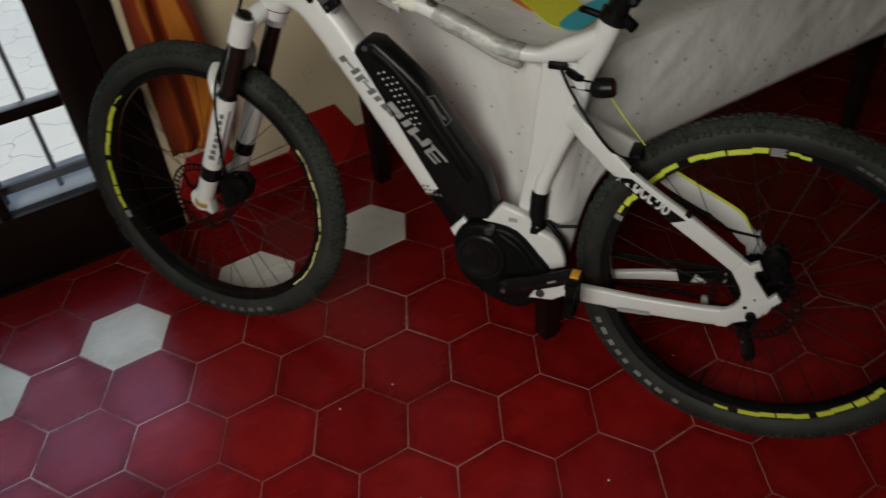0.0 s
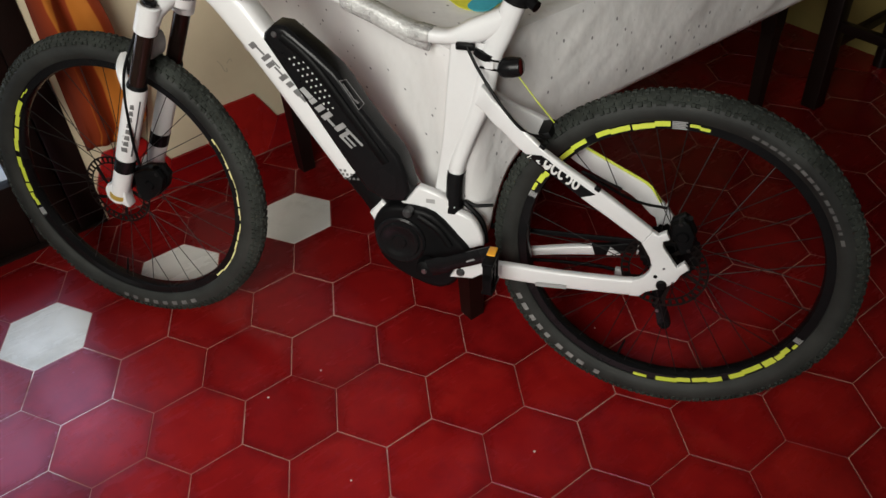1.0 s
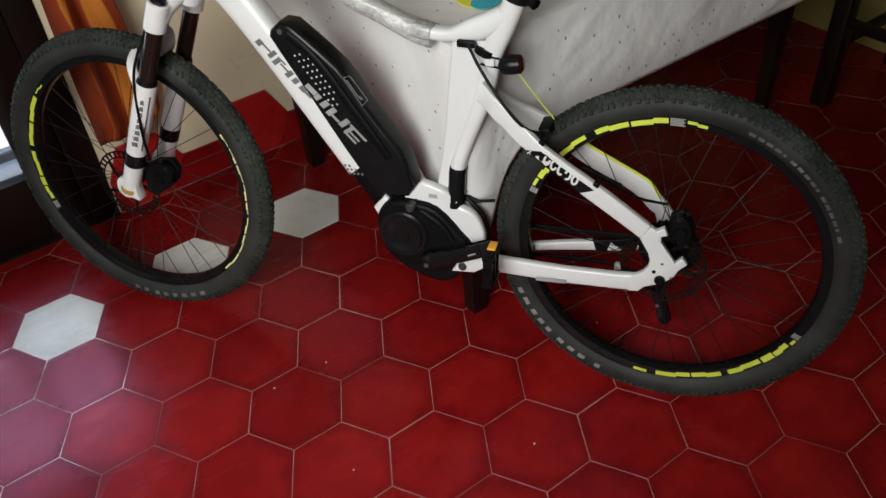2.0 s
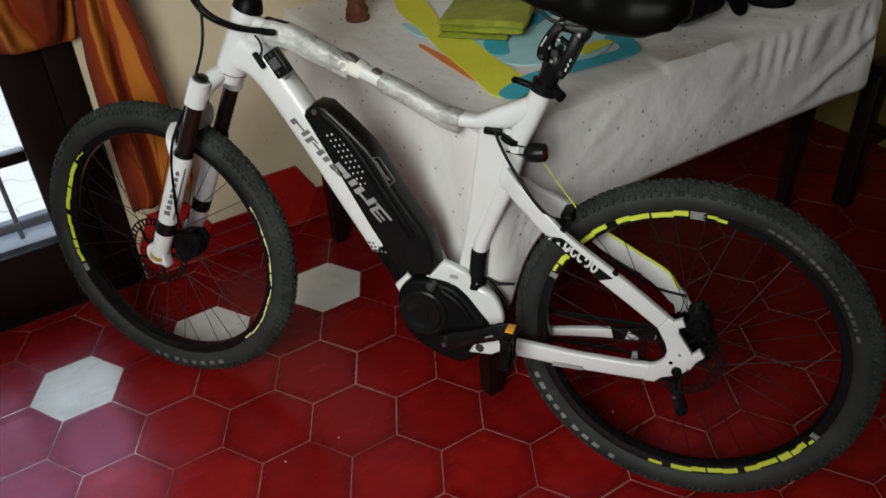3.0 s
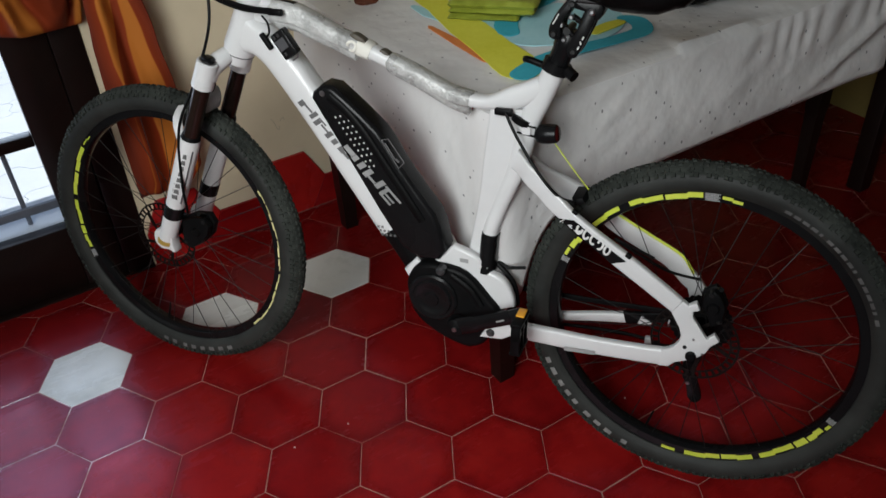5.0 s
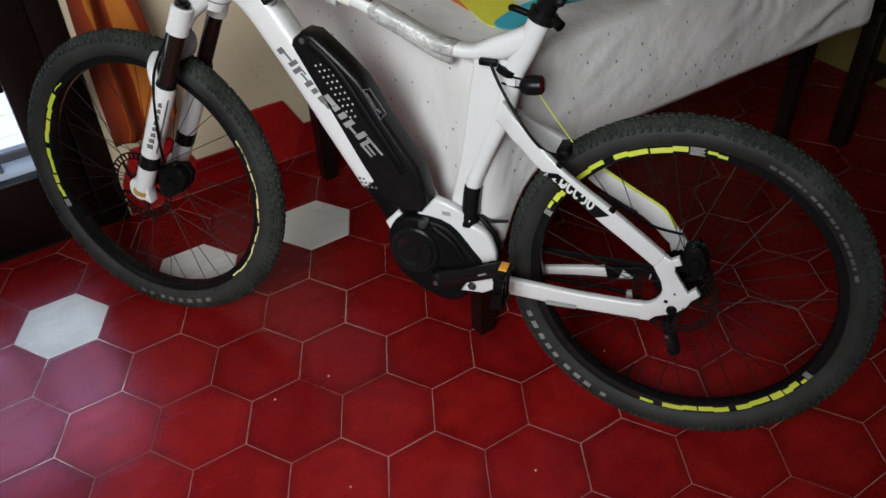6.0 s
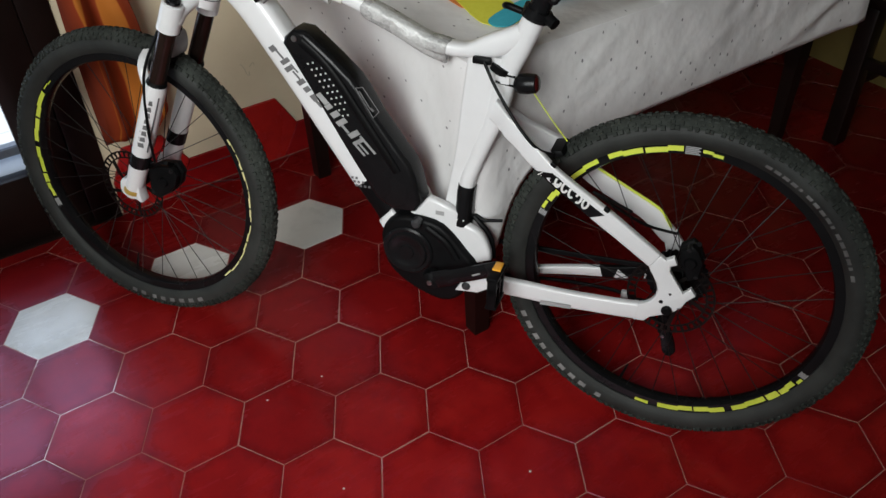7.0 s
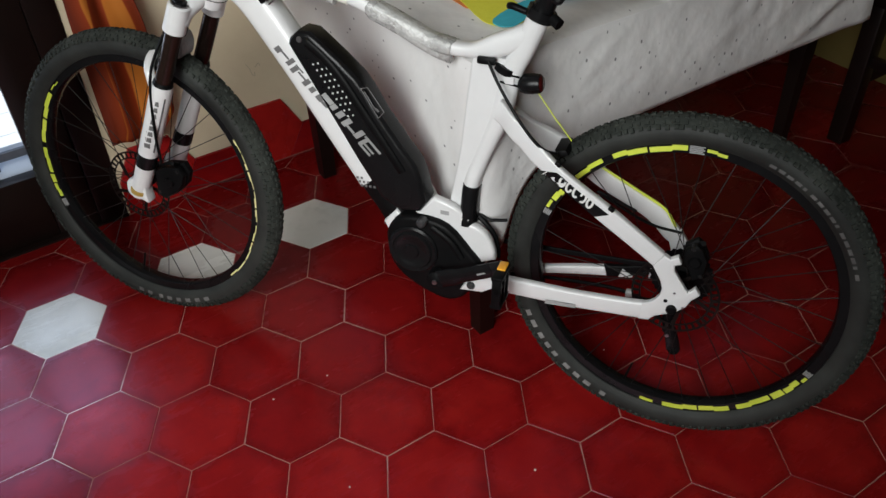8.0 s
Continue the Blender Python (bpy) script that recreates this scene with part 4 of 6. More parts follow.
part("stretcher", box(-0.215, -0.193, -0.184, 0.184, 0.26, 0.29, 0.003), M_DOOR, chair)

# ================= the bicycle =================
BIKE = Matrix(((-0.59617, -0.79599, 0.10479, 0.46726), (0.80286, -0.59107, 0.07782, -0.54978), (0.0, 0.13053, 0.99144, 0.0012), (0, 0, 0, 1)))
bicycle = thing("bicycle", "white electric mountain bicycle leaning against the table", "bicycle", BIKE)
SIDE = (0, 1, 0)
R_TYRE, R_RIM, LAT = 0.3462, 0.2945, 0.95
D0, D1 = 0.2790, 0.2922


def wheel(name, cx, cz, yaw, lean, decals, patches, bars, grey_arc, knob_seed, cassette):
    """A wheel round (cx, 0, cz): tyre with tread blocks, black rim with lime bands, spokes, hub, brake disc."""
    hub = new(name)
    hub.parent = bicycle
    hub.location = (cx, 0, cz)
    hub.rotation_euler = (radians(lean), 0, radians(yaw))
    a = 0.0285
    rc = R_TYRE - a - 0.003
    # carcass
    prof = [(R_RIM - 0.002, -0.013)] + [(rc + a * math.cos(t), -a * math.sin(t) * LAT) for t in [radians(d) for d in range(140, -141, -20)]] + [(R_RIM - 0.002, 0.013)]
    bm = bmesh.new()
    add_lathe(bm, prof, 96)
    bmesh.ops.recalc_face_normals(bm, faces=bm.faces)
    part("tyre", bm, M_TYRE, hub, "black knobbly tyre")
    bm = bmesh.new()
    # tread band and blocks
    add_lathe(bm, [(rc + (a + 0.0004) * math.cos(t), -(a + 0.0004) * math.sin(t) * LAT) for t in [radians(d) for d in range(64, -65, -16)]], 96)
    rg = random.Random(knob_seed)
    for k in range(144):
        t0 = 2 * math.pi * (k + 0.5 * rg.random() * 0.3) / 144
        for row, (ang, ln, wd) in enumerate(((-64, 0.0120, 0.0095), (-46, 0.0105, 0.0080), (-23, 0.0115, 0.0090), (0, 0.0130, 0.0105), (23, 0.0115, 0.0090), (46, 0.0105, 0.0080), (64, 0.0120, 0.0095))):
            ln, wd = ln * rg.uniform(0.5, 0.78), wd * rg.uniform(0.7, 1.0)
            ang += rg.uniform(-2.5, 2.5)
            th = t0 + (math.pi / 144 if row % 2 else 0) + rg.uniform(-0.012, 0.012)
            ca = radians(ang)
            c = Vector((rc + (a + 0.0006) * math.cos(ca), -(a + 0.0006) * math.sin(ca) * LAT, 0))
            nrm = Vector((math.cos(ca), -math.sin(ca), 0))
            tan = Vector((math.sin(ca), math.cos(ca), 0))
            rotm = Matrix.Rotation(-th, 3, "Y")
            vs = []
            for h, sh in ((-0.001, 1.0), (0.0030 if abs(ang) > 58 else 0.0017, 0.78)):
                for sx, sz in ((-1, -1), (1, -1), (1, 1), (-1, 1)):
                    vs.append(bm.verts.new(rotm @ (c + nrm * h + tan * sx * wd / 2 * sh + Vector((0, 0, sz * ln / 2 * sh)))))
            bm.faces.new((vs[4], vs[5], vs[6], vs[7]))
            for i in range(4):
                bm.faces.new((vs[i], vs[(i + 1) % 4], vs[4 + (i + 1) % 4], vs[4 + i]))
    bmesh.ops.recalc_face_normals(bm, faces=bm.faces)
    part("tread", bm, M_TREAD, hub, "dusty dark tread blocks")["kind"] = "stuff"
    # maker's words on the sidewall as plain bars
    for k, (a0, a1) in enumerate(bars):
        bm = bmesh.new()
        d = (a1 - a0) * 0.62
        torus_strip(bm, rc, a, LAT, -0.0052, 0.0052, a0, a0 + d)
        part("sidewall_mark", bm, M_SIDEWALL_MARK if cassette else M_FAINT_MARK, hub, "worn pale maker's mark")
    if grey_arc:
        a0, a1 = grey_arc
        for k in range(16):
            bm = bmesh.new()
            b0 = a0 + (a1 - a0) * k / 16
            torus_strip(bm, rc, a, LAT, -0.0125, -0.0060, b0, b0 + (a1 - a0) / 16 * (0.72 if k % 5 != 4 else 0.35))
            part("sidewall_mark", bm, M_FAINT_MARK, hub, "worn grey maker's mark")
    # rim
    prof = [(R_RIM + 0.002, 0.0125), (R_RIM + 0.002, 0.0145), (0.2766, 0.0142), (0.2742, 0.009), (0.2735, 0.0), (0.2742, -0.009), (0.2766, -0.0142), (R_RIM + 0.002, -0.0145), (R_RIM + 0.002, -0.0125), (0.286, -0.010), (0.286, 0.010)]
    part("rim", lathe(prof, 96, close=True), M_GLOSS, hub, "gloss black rim")
    for k, (a0, a1, r0, r1) in enumerate(decals):
        # stepped pieces: the first stretch sits further out than the second, by turns
        am = a0 + (a1 - a0) * (0.42, 0.6, 0.5)[k % 3]
        o, i = (0.0026, 0.0) if k % 2 else (0.0, 0.0026)
        if abs(a1 - a0) < 6:
            o = i = 0.0
        for y in (0.0147, -0.0155):
            bm = bmesh.new()
            arc_strip(bm, r0 + o, r1 - i, a0, am, y, 0.0006, max(2, int(abs(am - a0) / 3)))
            arc_strip(bm, r0 + i, r1 - o, am, a1, y, 0.0006, max(2, int(abs(a1 - am) / 3)))
            part("lime_band", bm, M_LIME_LIT if r0 > D0 + 0.0074 else M_LIME, hub, "lime rim decal, paler with painted light" if r0 > D0 + 0.0074 else "lime yellow rim decal")
    for a0, a1 in patches:
        bm = bmesh.new()
        for j in range(5):
            arc_strip(bm, 0.2775 + 0.0031 * j, 0.2797 + 0.0031 * j, a0, a1 - (a1 - a0) * 0.12 * (j % 2), 0.0147, 0.0006, 3)
        part("rim_sticker", bm, M_GREY_MARK, hub, "small grey hatched sticker")
    # hub body and axle
    part("hub", lathe([(0.0, 0.052), (0.012, 0.052), (0.012, 0.036), (0.028, 0.034), (0.028, 0.029), (0.016, 0.024), (0.016, -0.024), (0.028, -0.029), (0.028, -0.034), (0.012, -0.036), (0.012, -0.052), (0.0, -0.052)], 24), M_BLACK, hub)
    # brake disc with its slots
    bm = bmesh.new()
    for r0, r1 in ((0.0640, 0.0672), (0.0775, 0.0812)):
        arc_strip(bm, r0, r1, 0, 360, 0.039, 0.0016, 72)
    for k in range(36):
        arc_strip(bm, 0.0670, 0.0778, k * 10 + 1.2, k * 10 + 5.2, 0.0392, 0.0012, 2)
    part("brake_disc", bm, M_DISC, hub, "perforated steel brake disc")
    for k in range(5):
        t = radians(72 * k + 20)
        p0 = Vector((0.020 * math.cos(t), 0.0398, 0.020 * math.sin(t)))
        p1 = Vector((0.0655 * math.cos(t + 0.5), 0.0398, 0.0655 * math.sin(t + 0.5)))
        part("disc_arm", sweep([p0, (p0 + p1) / 2 + Vector((0.004 * math.sin(t), 0, -0.004 * math.cos(t))), p1], (0.0008, 0.0045), 6, True, SIDE), M_DISC, hub)
    if cassette:
        bm = bmesh.new()
        for k in range(8):
            r = 0.062 - k * 0.0055
            y = -0.030 - k * 0.0035
            n = int(r * 2 * math.pi / 0.0127)
            poly = []
            for i in range(n * 2):
                t = math.pi * i / n
                rr = r if i % 2 else r - 0.004
                poly.append((rr * math.cos(t), rr * math.sin(t)))
            add_prism(bm, poly, y, y + 0.0018)
        part("cassette", bm, M_BLACK, hub, "dark toothed sprocket cassette")
    # spokes, crossing in pairs
    for k in range(32):
        side = 1 if k % 2 else -1
        lead = 1 if (k // 2) % 2 else -1
        t1 = 2 * math.pi * k / 32
        t0 = t1 + lead * radians(62)
        p0 = Vector((0.027 * math.cos(t0), side * 0.031, 0.027 * math.sin(t0)))
        p1 = Vector((0.274 * math.cos(t1), side * 0.003, 0.274 * math.sin(t1)))
        part("spoke", sweep([p0, p1], 0.00095, 5), M_SPOKE, hub)
    part("valve", sweep([(0.271 * math.cos(radians(-75)), 0, 0.271 * math.sin(radians(-75))), (0.225 * math.cos(radians(-75)), 0, 0.225 * math.sin(radians(-75)))], [0.003, 0.002], 8), M_BLACK, hub)
    return hub


wheel("rear_wheel", 0.017, 0.3435, -4.7, 0.2,
      [(22.5, 26, D0 + .007, D1), (26.8, 33, D0, D1), (40.5, 53, D0 + .002, D1), (57.3, 70, D0 + .001, D1), (70.8, 84, D0, D1 - .001), (90.5, 97.5, D0 + .002, D1 - .003),
       (-84, -89.5, D0 + .006, D1), (-93.3, -107.3, D0, D1), (-108, -120, D0, D1), (-123, -137, D0, D1), (-137.9, -143, D0, D1), (-143.6, -150.6, D0, D1), (-151.6, -154, D0 + .007, D1)],
      [(19.5, 22), (-154.6, -157), (84.6, 89.8)],
      [(-25.2, -29.3), (-29.9, -35.2), (-35.8, -40.2), (-40.6, -44.8), (-45.2, -49.0), (-51.6, -56.4), (-56.8, -61.4), (-61.8, -66.6), (-69.3, -73.0)], (110, 160), 3, True)
wheel("front_wheel", 1.210, 0.3450, -1.3, 1.8,
      [(45.5, 39, D0 + .006, D1 - .002), (37, 22.6, D0, D1), (21.4, 9, D0, D1), (6, -7, D0, D1), (-7.9, -12.2, D0, D1), (-12.9, -19.6, D0, D1),
       (150, 156, D0 + .0076, D1 + .0008), (157, 164, D0 + .0076, D1 + .0008), (165, 173, D0 + .0076, D1 + .0008), (174, 182, D0 + .0076, D1 + .0008), (183, 189, D0 + .0076, D1 + .0008), (191, 200, D0 + .0076, D1 + .0008), (201, 212, D0 + .0076, D1 + .0008), (213, 226, D0 + .0076, D1 + .0008)],
      [(-21, -25)],
      [(-77, -80.8), (-81.6, -85.4), (-87.5, -91), (-92, -96), (-97, -101), (-102, -106.4), (-107.4, -111.8), (-112.8, -117.4)], None, 4, False)

# ---- frame tubes ----
HT, HB = Vector((0.922, 0, 0.914)), Vector((0.974, 0, 0.790))
AXIS = (HB - HT).normalized()
bm = bmesh.new()
add_sweep(bm, [HT, HT + AXIS * 0.012, HT + AXIS * 0.04, HB - AXIS * 0.04, HB - AXIS * 0.012, HB], [0.0275, 0.030, 0.028, 0.031, 0.033, 0.031], 28)
part("head_tube", bm, M_WHITE, bicycle, "glossy white painted tube")
# down tube: white upper part, black lower end
part("down_tube", sweep(curve_pts([(0.945, 0, 0.832), (0.885, 0, 0.800), (0.800, 0, 0.690), (0.720, 0, 0.574), (0.640, 0, 0.458)], 6), [(0.030, 0.040)] * 2 + [(0.030, 0.034)] * 23, 28, True, SIDE, 0.6), M_WHITE, bicycle, "glossy white painted tube")
part("down_tube_foot", sweep(curve_pts([(0.6405, 0, 0.459), (0.60, 0, 0.405), (0.575, 0, 0.36)], 6), (0.0305, 0.037), 20, True, SIDE), M_BLACK, bicycle, "black painted lower end")
# top tube sloping down to the seat cluster
tt = curve_pts([(0.930, 0, 0.878), (0.844, 0, 0.873), (0.808, 0, 0.862), (0.737, 0, 0.836), (0.690, 0, 0.8215), (0.643, 0, 0.8045), (0.586, 0, 0.782), (0.529, 0, 0.757), (0.487, 0, 0.748), (0.4505, 0, 0.747), (0.4255, 0, 0.752), (0.385, 0, 0.766), (0.345, 0, 0.785)], 4)
TT_H = [(0.345, 0.022), (0.39, 0.022), (0.45, 0.0128), (0.53, 0.0130), (0.74, 0.0140), (0.81, 0.019), (0.93, 0.026)]
rt = [(0.0180, depth_at(TT_H, p.x)) for p in tt]
part("top_tube", sweep(tt, rt, 28, True, SIDE, 0.72), M_WHITE, bicycle, "glossy white painted tube")
# seat tube: upper sleeve, broad lower part, slim rear tube
part("seat_tube", sweep(curve_pts([(0.326, 0, 0.822), (0.350, 0, 0.762), (0.369, 0, 0.718), (0.3797, 0, 0.660), (0.389, 0, 0.620), (0.402, 0, 0.584), (0.423, 0, 0.524), (0.434, 0, 0.4765), (0.437, 0, 0.385)], 4),
                        [(0.0195 - 0.0004 * min(i, 8), 0.0205) for i in range(12)] + [(0.0163, 0.0205 - 0.00038 * i) for i in range(11)] + [(0.0163 + 0.0017 * i, 0.0165) for i in range(10)], 24, True, SIDE, 0.85), M_WHITE, bicycle, "glossy white painted tube")
part("seat_tube_web", stay([((0.441, 0.742), (0.372, 0.742)), ((0.445, 0.706), (0.383, 0.706)), ((0.451, 0.647), (0.390, 0.647)), ((0.460, 0.549), (0.416, 0.549)), ((0.475, 0.456), (0.430, 0.456)), ((0.485, 0.394), (0.435, 0.394))], [(0.30, 0.0120), (0.50, 0.0122)], 0.024, 0.006), M_WHITE, bicycle, "broad white painted tube")
part("seat_tube_band", sweep([(0.4330, 0, 0.4830), (0.4346, 0, 0.470), (0.4358, 0, 0.440), (0.4368, 0, 0.400)], [(0.0262, 0.0176), (0.0285, 0.0176), (0.0320, 0.0174), (0.0362, 0.0172)], 24, True, SIDE, 0.75), M_GLOSS, bicycle, "black decal band")
for k in range(3):
    part("band_mark", sweep([(0.4455 - 0.0062 * k, 0.0338, 0.4105), (0.4420 - 0.0062 * k, 0.0335, 0.4165)], (0.0005, 0.0012), 6, True, SIDE), M_PALE_MARK, bicycle, "small pale mark")
# stays: flat-sided bars, wide at the seat tube and narrow over the tyre
SS_Y = [(0.10, 0.078), (0.24, 0.077), (0.30, 0.066), (0.345, 0.052), (0.385, 0.034)]
CS_Y = [(0.19, 0.078), (0.33, 0.070), (0.43, 0.045)]
NEAR_SS = [((0.378, 0.673), (0.390, 0.636)), ((0.3488, 0.6521), (0.3648, 0.6189)), ((0.3049, 0.6201), (0.3281, 0.5945)), ((0.2615, 0.5867), (0.2905, 0.5676)),
           ((0.2068, 0.5509), (0.2389, 0.5362)), ((0.1529, 0.5178), (0.1859, 0.4992)), ((0.1036, 0.4846), (0.1252, 0.4597)), ((0.0520, 0.4485), (0.0680, 0.4213))]
part("seat_stay", stay(NEAR_SS, SS_Y, 0.017, 0.004), M_WHITE, bicycle, "white painted seat stay")
part("seat_stay", stay([((0.378, 0.648), (0.388, 0.605)), ((0.338, 0.613), (0.352, 0.576)), ((0.2655, 0.575), (0.285, 0.545)), ((0.192, 0.5245), (0.2093, 0.4927)),
                        ((0.130, 0.4925), (0.150, 0.4620)), ((0.0726, 0.4633), (0.0985, 0.4352)), ((0.054, 0.442), (0.0629, 0.4023)), ((0.036, 0.424), (0.045, 0.3908))],
                       SS_Y, 0.017, 0.004, -1), M_WHITE, bicycle, "white painted seat stay")
part("chain_stay", stay([((0.425, 0.318), (0.425, 0.284)), ((0.317, 0.3226), (0.3181, 0.2868)), ((0.2095, 0.3277), (0.206, 0.2927)), ((0.110, 0.3331), (0.110, 0.2985)), ((0.0735, 0.337), (0.0765, 0.3012))],
                        CS_Y, 0.017, 0.005), M_WHITE, bicycle, "white painted chain stay")
part("chain_stay", stay([((0.43, 0.258), (0.43, 0.240)), ((0.314, 0.279), (0.313, 0.262)), ((0.166, 0.307), (0.159, 0.2862))], CS_Y, 0.015, 0.003, -1), M_WHITE, bicycle, "white painted chain stay")
part("chain_stay_end", stay([((0.130, 0.3105), (0.136, 0.2895)), ((0.122, 0.306), (0.118, 0.292)), ((0.109, 0.298), (0.108, 0.295))], CS_Y, 0.015, 0.002, -1), M_WHITE, bicycle, "white tip of the chain stay")
part("stay_guard", stay([((0.168, 0.309), (0.160, 0.284)), ((0.120, 0.318), (0.133, 0.289)), ((0.030, 0.346), (0.040, 0.318))], CS_Y, 0.013, 0.003, -1), M_BLACK, bicycle, "black chain stay guard")
dp = [(0.0674, 0.4213), (0.0499, 0.3924), (0.0445, 0.376), (0.0468, 0.3610), (0.0545, 0.3485), (0.064, 0.3410), (0.0744, 0.3372), (0.0774, 0.3010), (0.0588, 0.3028), (0.0481, 0.3149), (0.0146, 0.3304),
      (-0.0027, 0.3479), (-0.009, 0.3635), (-0.0222, 0.3782), (-0.0119, 0.3917), (-0.0005, 0.3776), (0.0293, 0.4195), (0.0301, 0.4302), (0.0192, 0.4352), (0.0266, 0.4502), (0.0398, 0.4412), (0.0507, 0.4482)]
part("dropout", prism(dp, 0.0650, 0.0785, 0.0025, 3), M_WHITE, bicycle, "white painted dropout plate")
part("dropout", prism([(x, z) for x, z in dp[1:18]], -0.0735, -0.0615, 0.002), M_WHITE, bicycle, "white painted dropout plate")
part("frame_hole", lathe([(0, 0.0791), (0.0036, 0.0791), (0.0040, 0.0783), (0, 0.0783)], 14, Matrix.Translation((0.0346, 0, 0.3534))), M_BLACK, bicycle, "dark frame hole")
for x, z in ((0.0217, 0.3732), (0.0029, 0.3451)):
    part("rivet", lathe([(0, 0.0792), (0.0022, 0.0792), (0.0026, 0.0784), (0, 0.0784)], 12, Matrix.Translation((x, 0, z))), M_METAL, bicycle, "small steel rivet")
# near-side decals on the stay and tubes
part("stay_decal", stay([((0.2547, 0.5721), (0.2905, 0.5668)), ((0.2003, 0.5375), (0.2389, 0.5354)), ((0.1548, 0.5094), (0.1859, 0.4984))], SS_Y, 0.014, 0.0042, 1, 0.0007), M_GLOSS, bicycle, "black decal wrapped on the stay")
SD = Vector((-0.0130, 0, -0.0081))
for k, (gap, span) in enumerate(((150, 230), (100, 250), (60, 260), (250, 290), (0, 360))):
    # plain open loops, one after another
    c = Vector((0.2452, depth_at(SS_Y, 0.2452 + SD.x * k) + 0.0012, 0.5578)) + SD * k
    c.y = depth_at(SS_Y, c.x) + 0.0012
    up, al = Vector((-0.0032, 0, 0.0088)), SD * 0.34
    loop = [c + al * math.cos(radians(gap + span * i / 14)) + up * math.sin(radians(gap + span * i / 14)) for i in range(15)]
    part("decal_loop", sweep(loop, (0.0006, 0.0023), 6, True, SIDE), M_DECAL_WHITE, bicycle, "white decal loop")
for k in range(3):
    c = Vector((0.2800 - 0.0052 * k, depth_at(SS_Y, 0.28) + 0.0010, 0.5655 - 0.0006 * k))
    part("decal_stripe", sweep([c + Vector((0.004, -0.0012, -0.004)), c + Vector((-0.004, 0.0012, 0.003))], (0.0006, 0.0011), 6, True, SIDE), M_DECAL_WHITE, bicycle, "white decal stripe")
for x, z in ((0.2572, 0.5878), (0.1549, 0.5195)):
    part("cable_clip", box(-0.0055, 0.0055, -0.008, 0.002, -0.0035, 0.004, 0.0015, 2, Matrix.Translation((x, depth_at(SS_Y, x), z)) @ Matrix.Rotation(radians(-33), 4, "Y")), M_BLACK, bicycle, "small black cable clip")
m = Matrix.Translation((0.225, 0.0803, 0.298)) @ Matrix.Rotation(radians(4), 4, "Y")
part("decal_bar", box(-0.03, 0.03, 0, 0.0009, -0.004, 0.004, 0, 1, m), M_GREY_MARK, bicycle, "small grey lettering bar")
# logo strokes along the down tube, half on the tube and half on the battery
D = (Vector((0.640, 0, 0.458)) - Vector((0.885, 0, 0.800))).normalized()
LA, LC = Vector((-0.69, 0, -0.72)).normalized(), Vector((-0.83, 0, 0.55)).normalized()
TUBE_SIGN = ((0.822, 0.7085, 0.006, 0.0068), (0.808, 0.699, 0.0105, 0.002), (0.7975, 0.687, 0.0048, 0.0098), (0.791, 0.673, 0.005, 0.0082), (0.779, 0.6755, 0.0105, 0.0016),
             (0.775, 0.6615, 0.011, 0.002), (0.7665, 0.650, 0.0052, 0.0088), (0.755, 0.637, 0.0055, 0.0068), (0.741, 0.622, 0.007, 0.006), (0.7325, 0.6115, 0.010, 0.0028))
CASE_SIGN = ((0.716, 0.629, 0.013, 0.0055), (0.704, 0.6145, 0.0052, 0.0072), (0.691, 0.601, 0.006, 0.0088), (0.678, 0.587, 0.0056, 0.0112), (0.671, 0.5735, 0.0095, 0.0025),
             (0.653, 0.566, 0.0056, 0.0118), (0.644, 0.552, 0.004, 0.011), (0.6435, 0.536, 0.0165, 0.0022), (0.636, 0.541, 0.0165, 0.0019), (0.625, 0.548, 0.0225, 0.0024))


def sign(blocks, y, material, parent):
    """Slanted blocks of an abstract sign: middle x and z, half length and half width each."""
    for x, z, ha, hc in blocks:
        q = [Vector((x, 0, z)) + LA * ha * i + LC * hc * j for i, j in ((-1, -1), (1, -1), (1, 1), (-1, 1))]
        part("logo_stroke", prism([(v.x, v.z) for v in q], y, y + 0.0008), material, parent, "grey logo stroke")


sign(TUBE_SIGN, 0.0300, M_TUBE_MARK, bicycle)
for row, count in ((0, 2), (1, 3), (2, 4)):
    for k in range(count):
        c = Vector((0.6672 - 0.0044 * row - 0.0092 * k, 0.0302, 0.4640 - 0.0083 * row + 0.0004 * k))
        part("decal_dot", box(c.x - 0.0024, c.x + 0.0024, c.y, c.y + 0.0010, c.z - 0.0024, c.z + 0.0024, 0, 1, None), M_TUBE_MARK, bicycle)

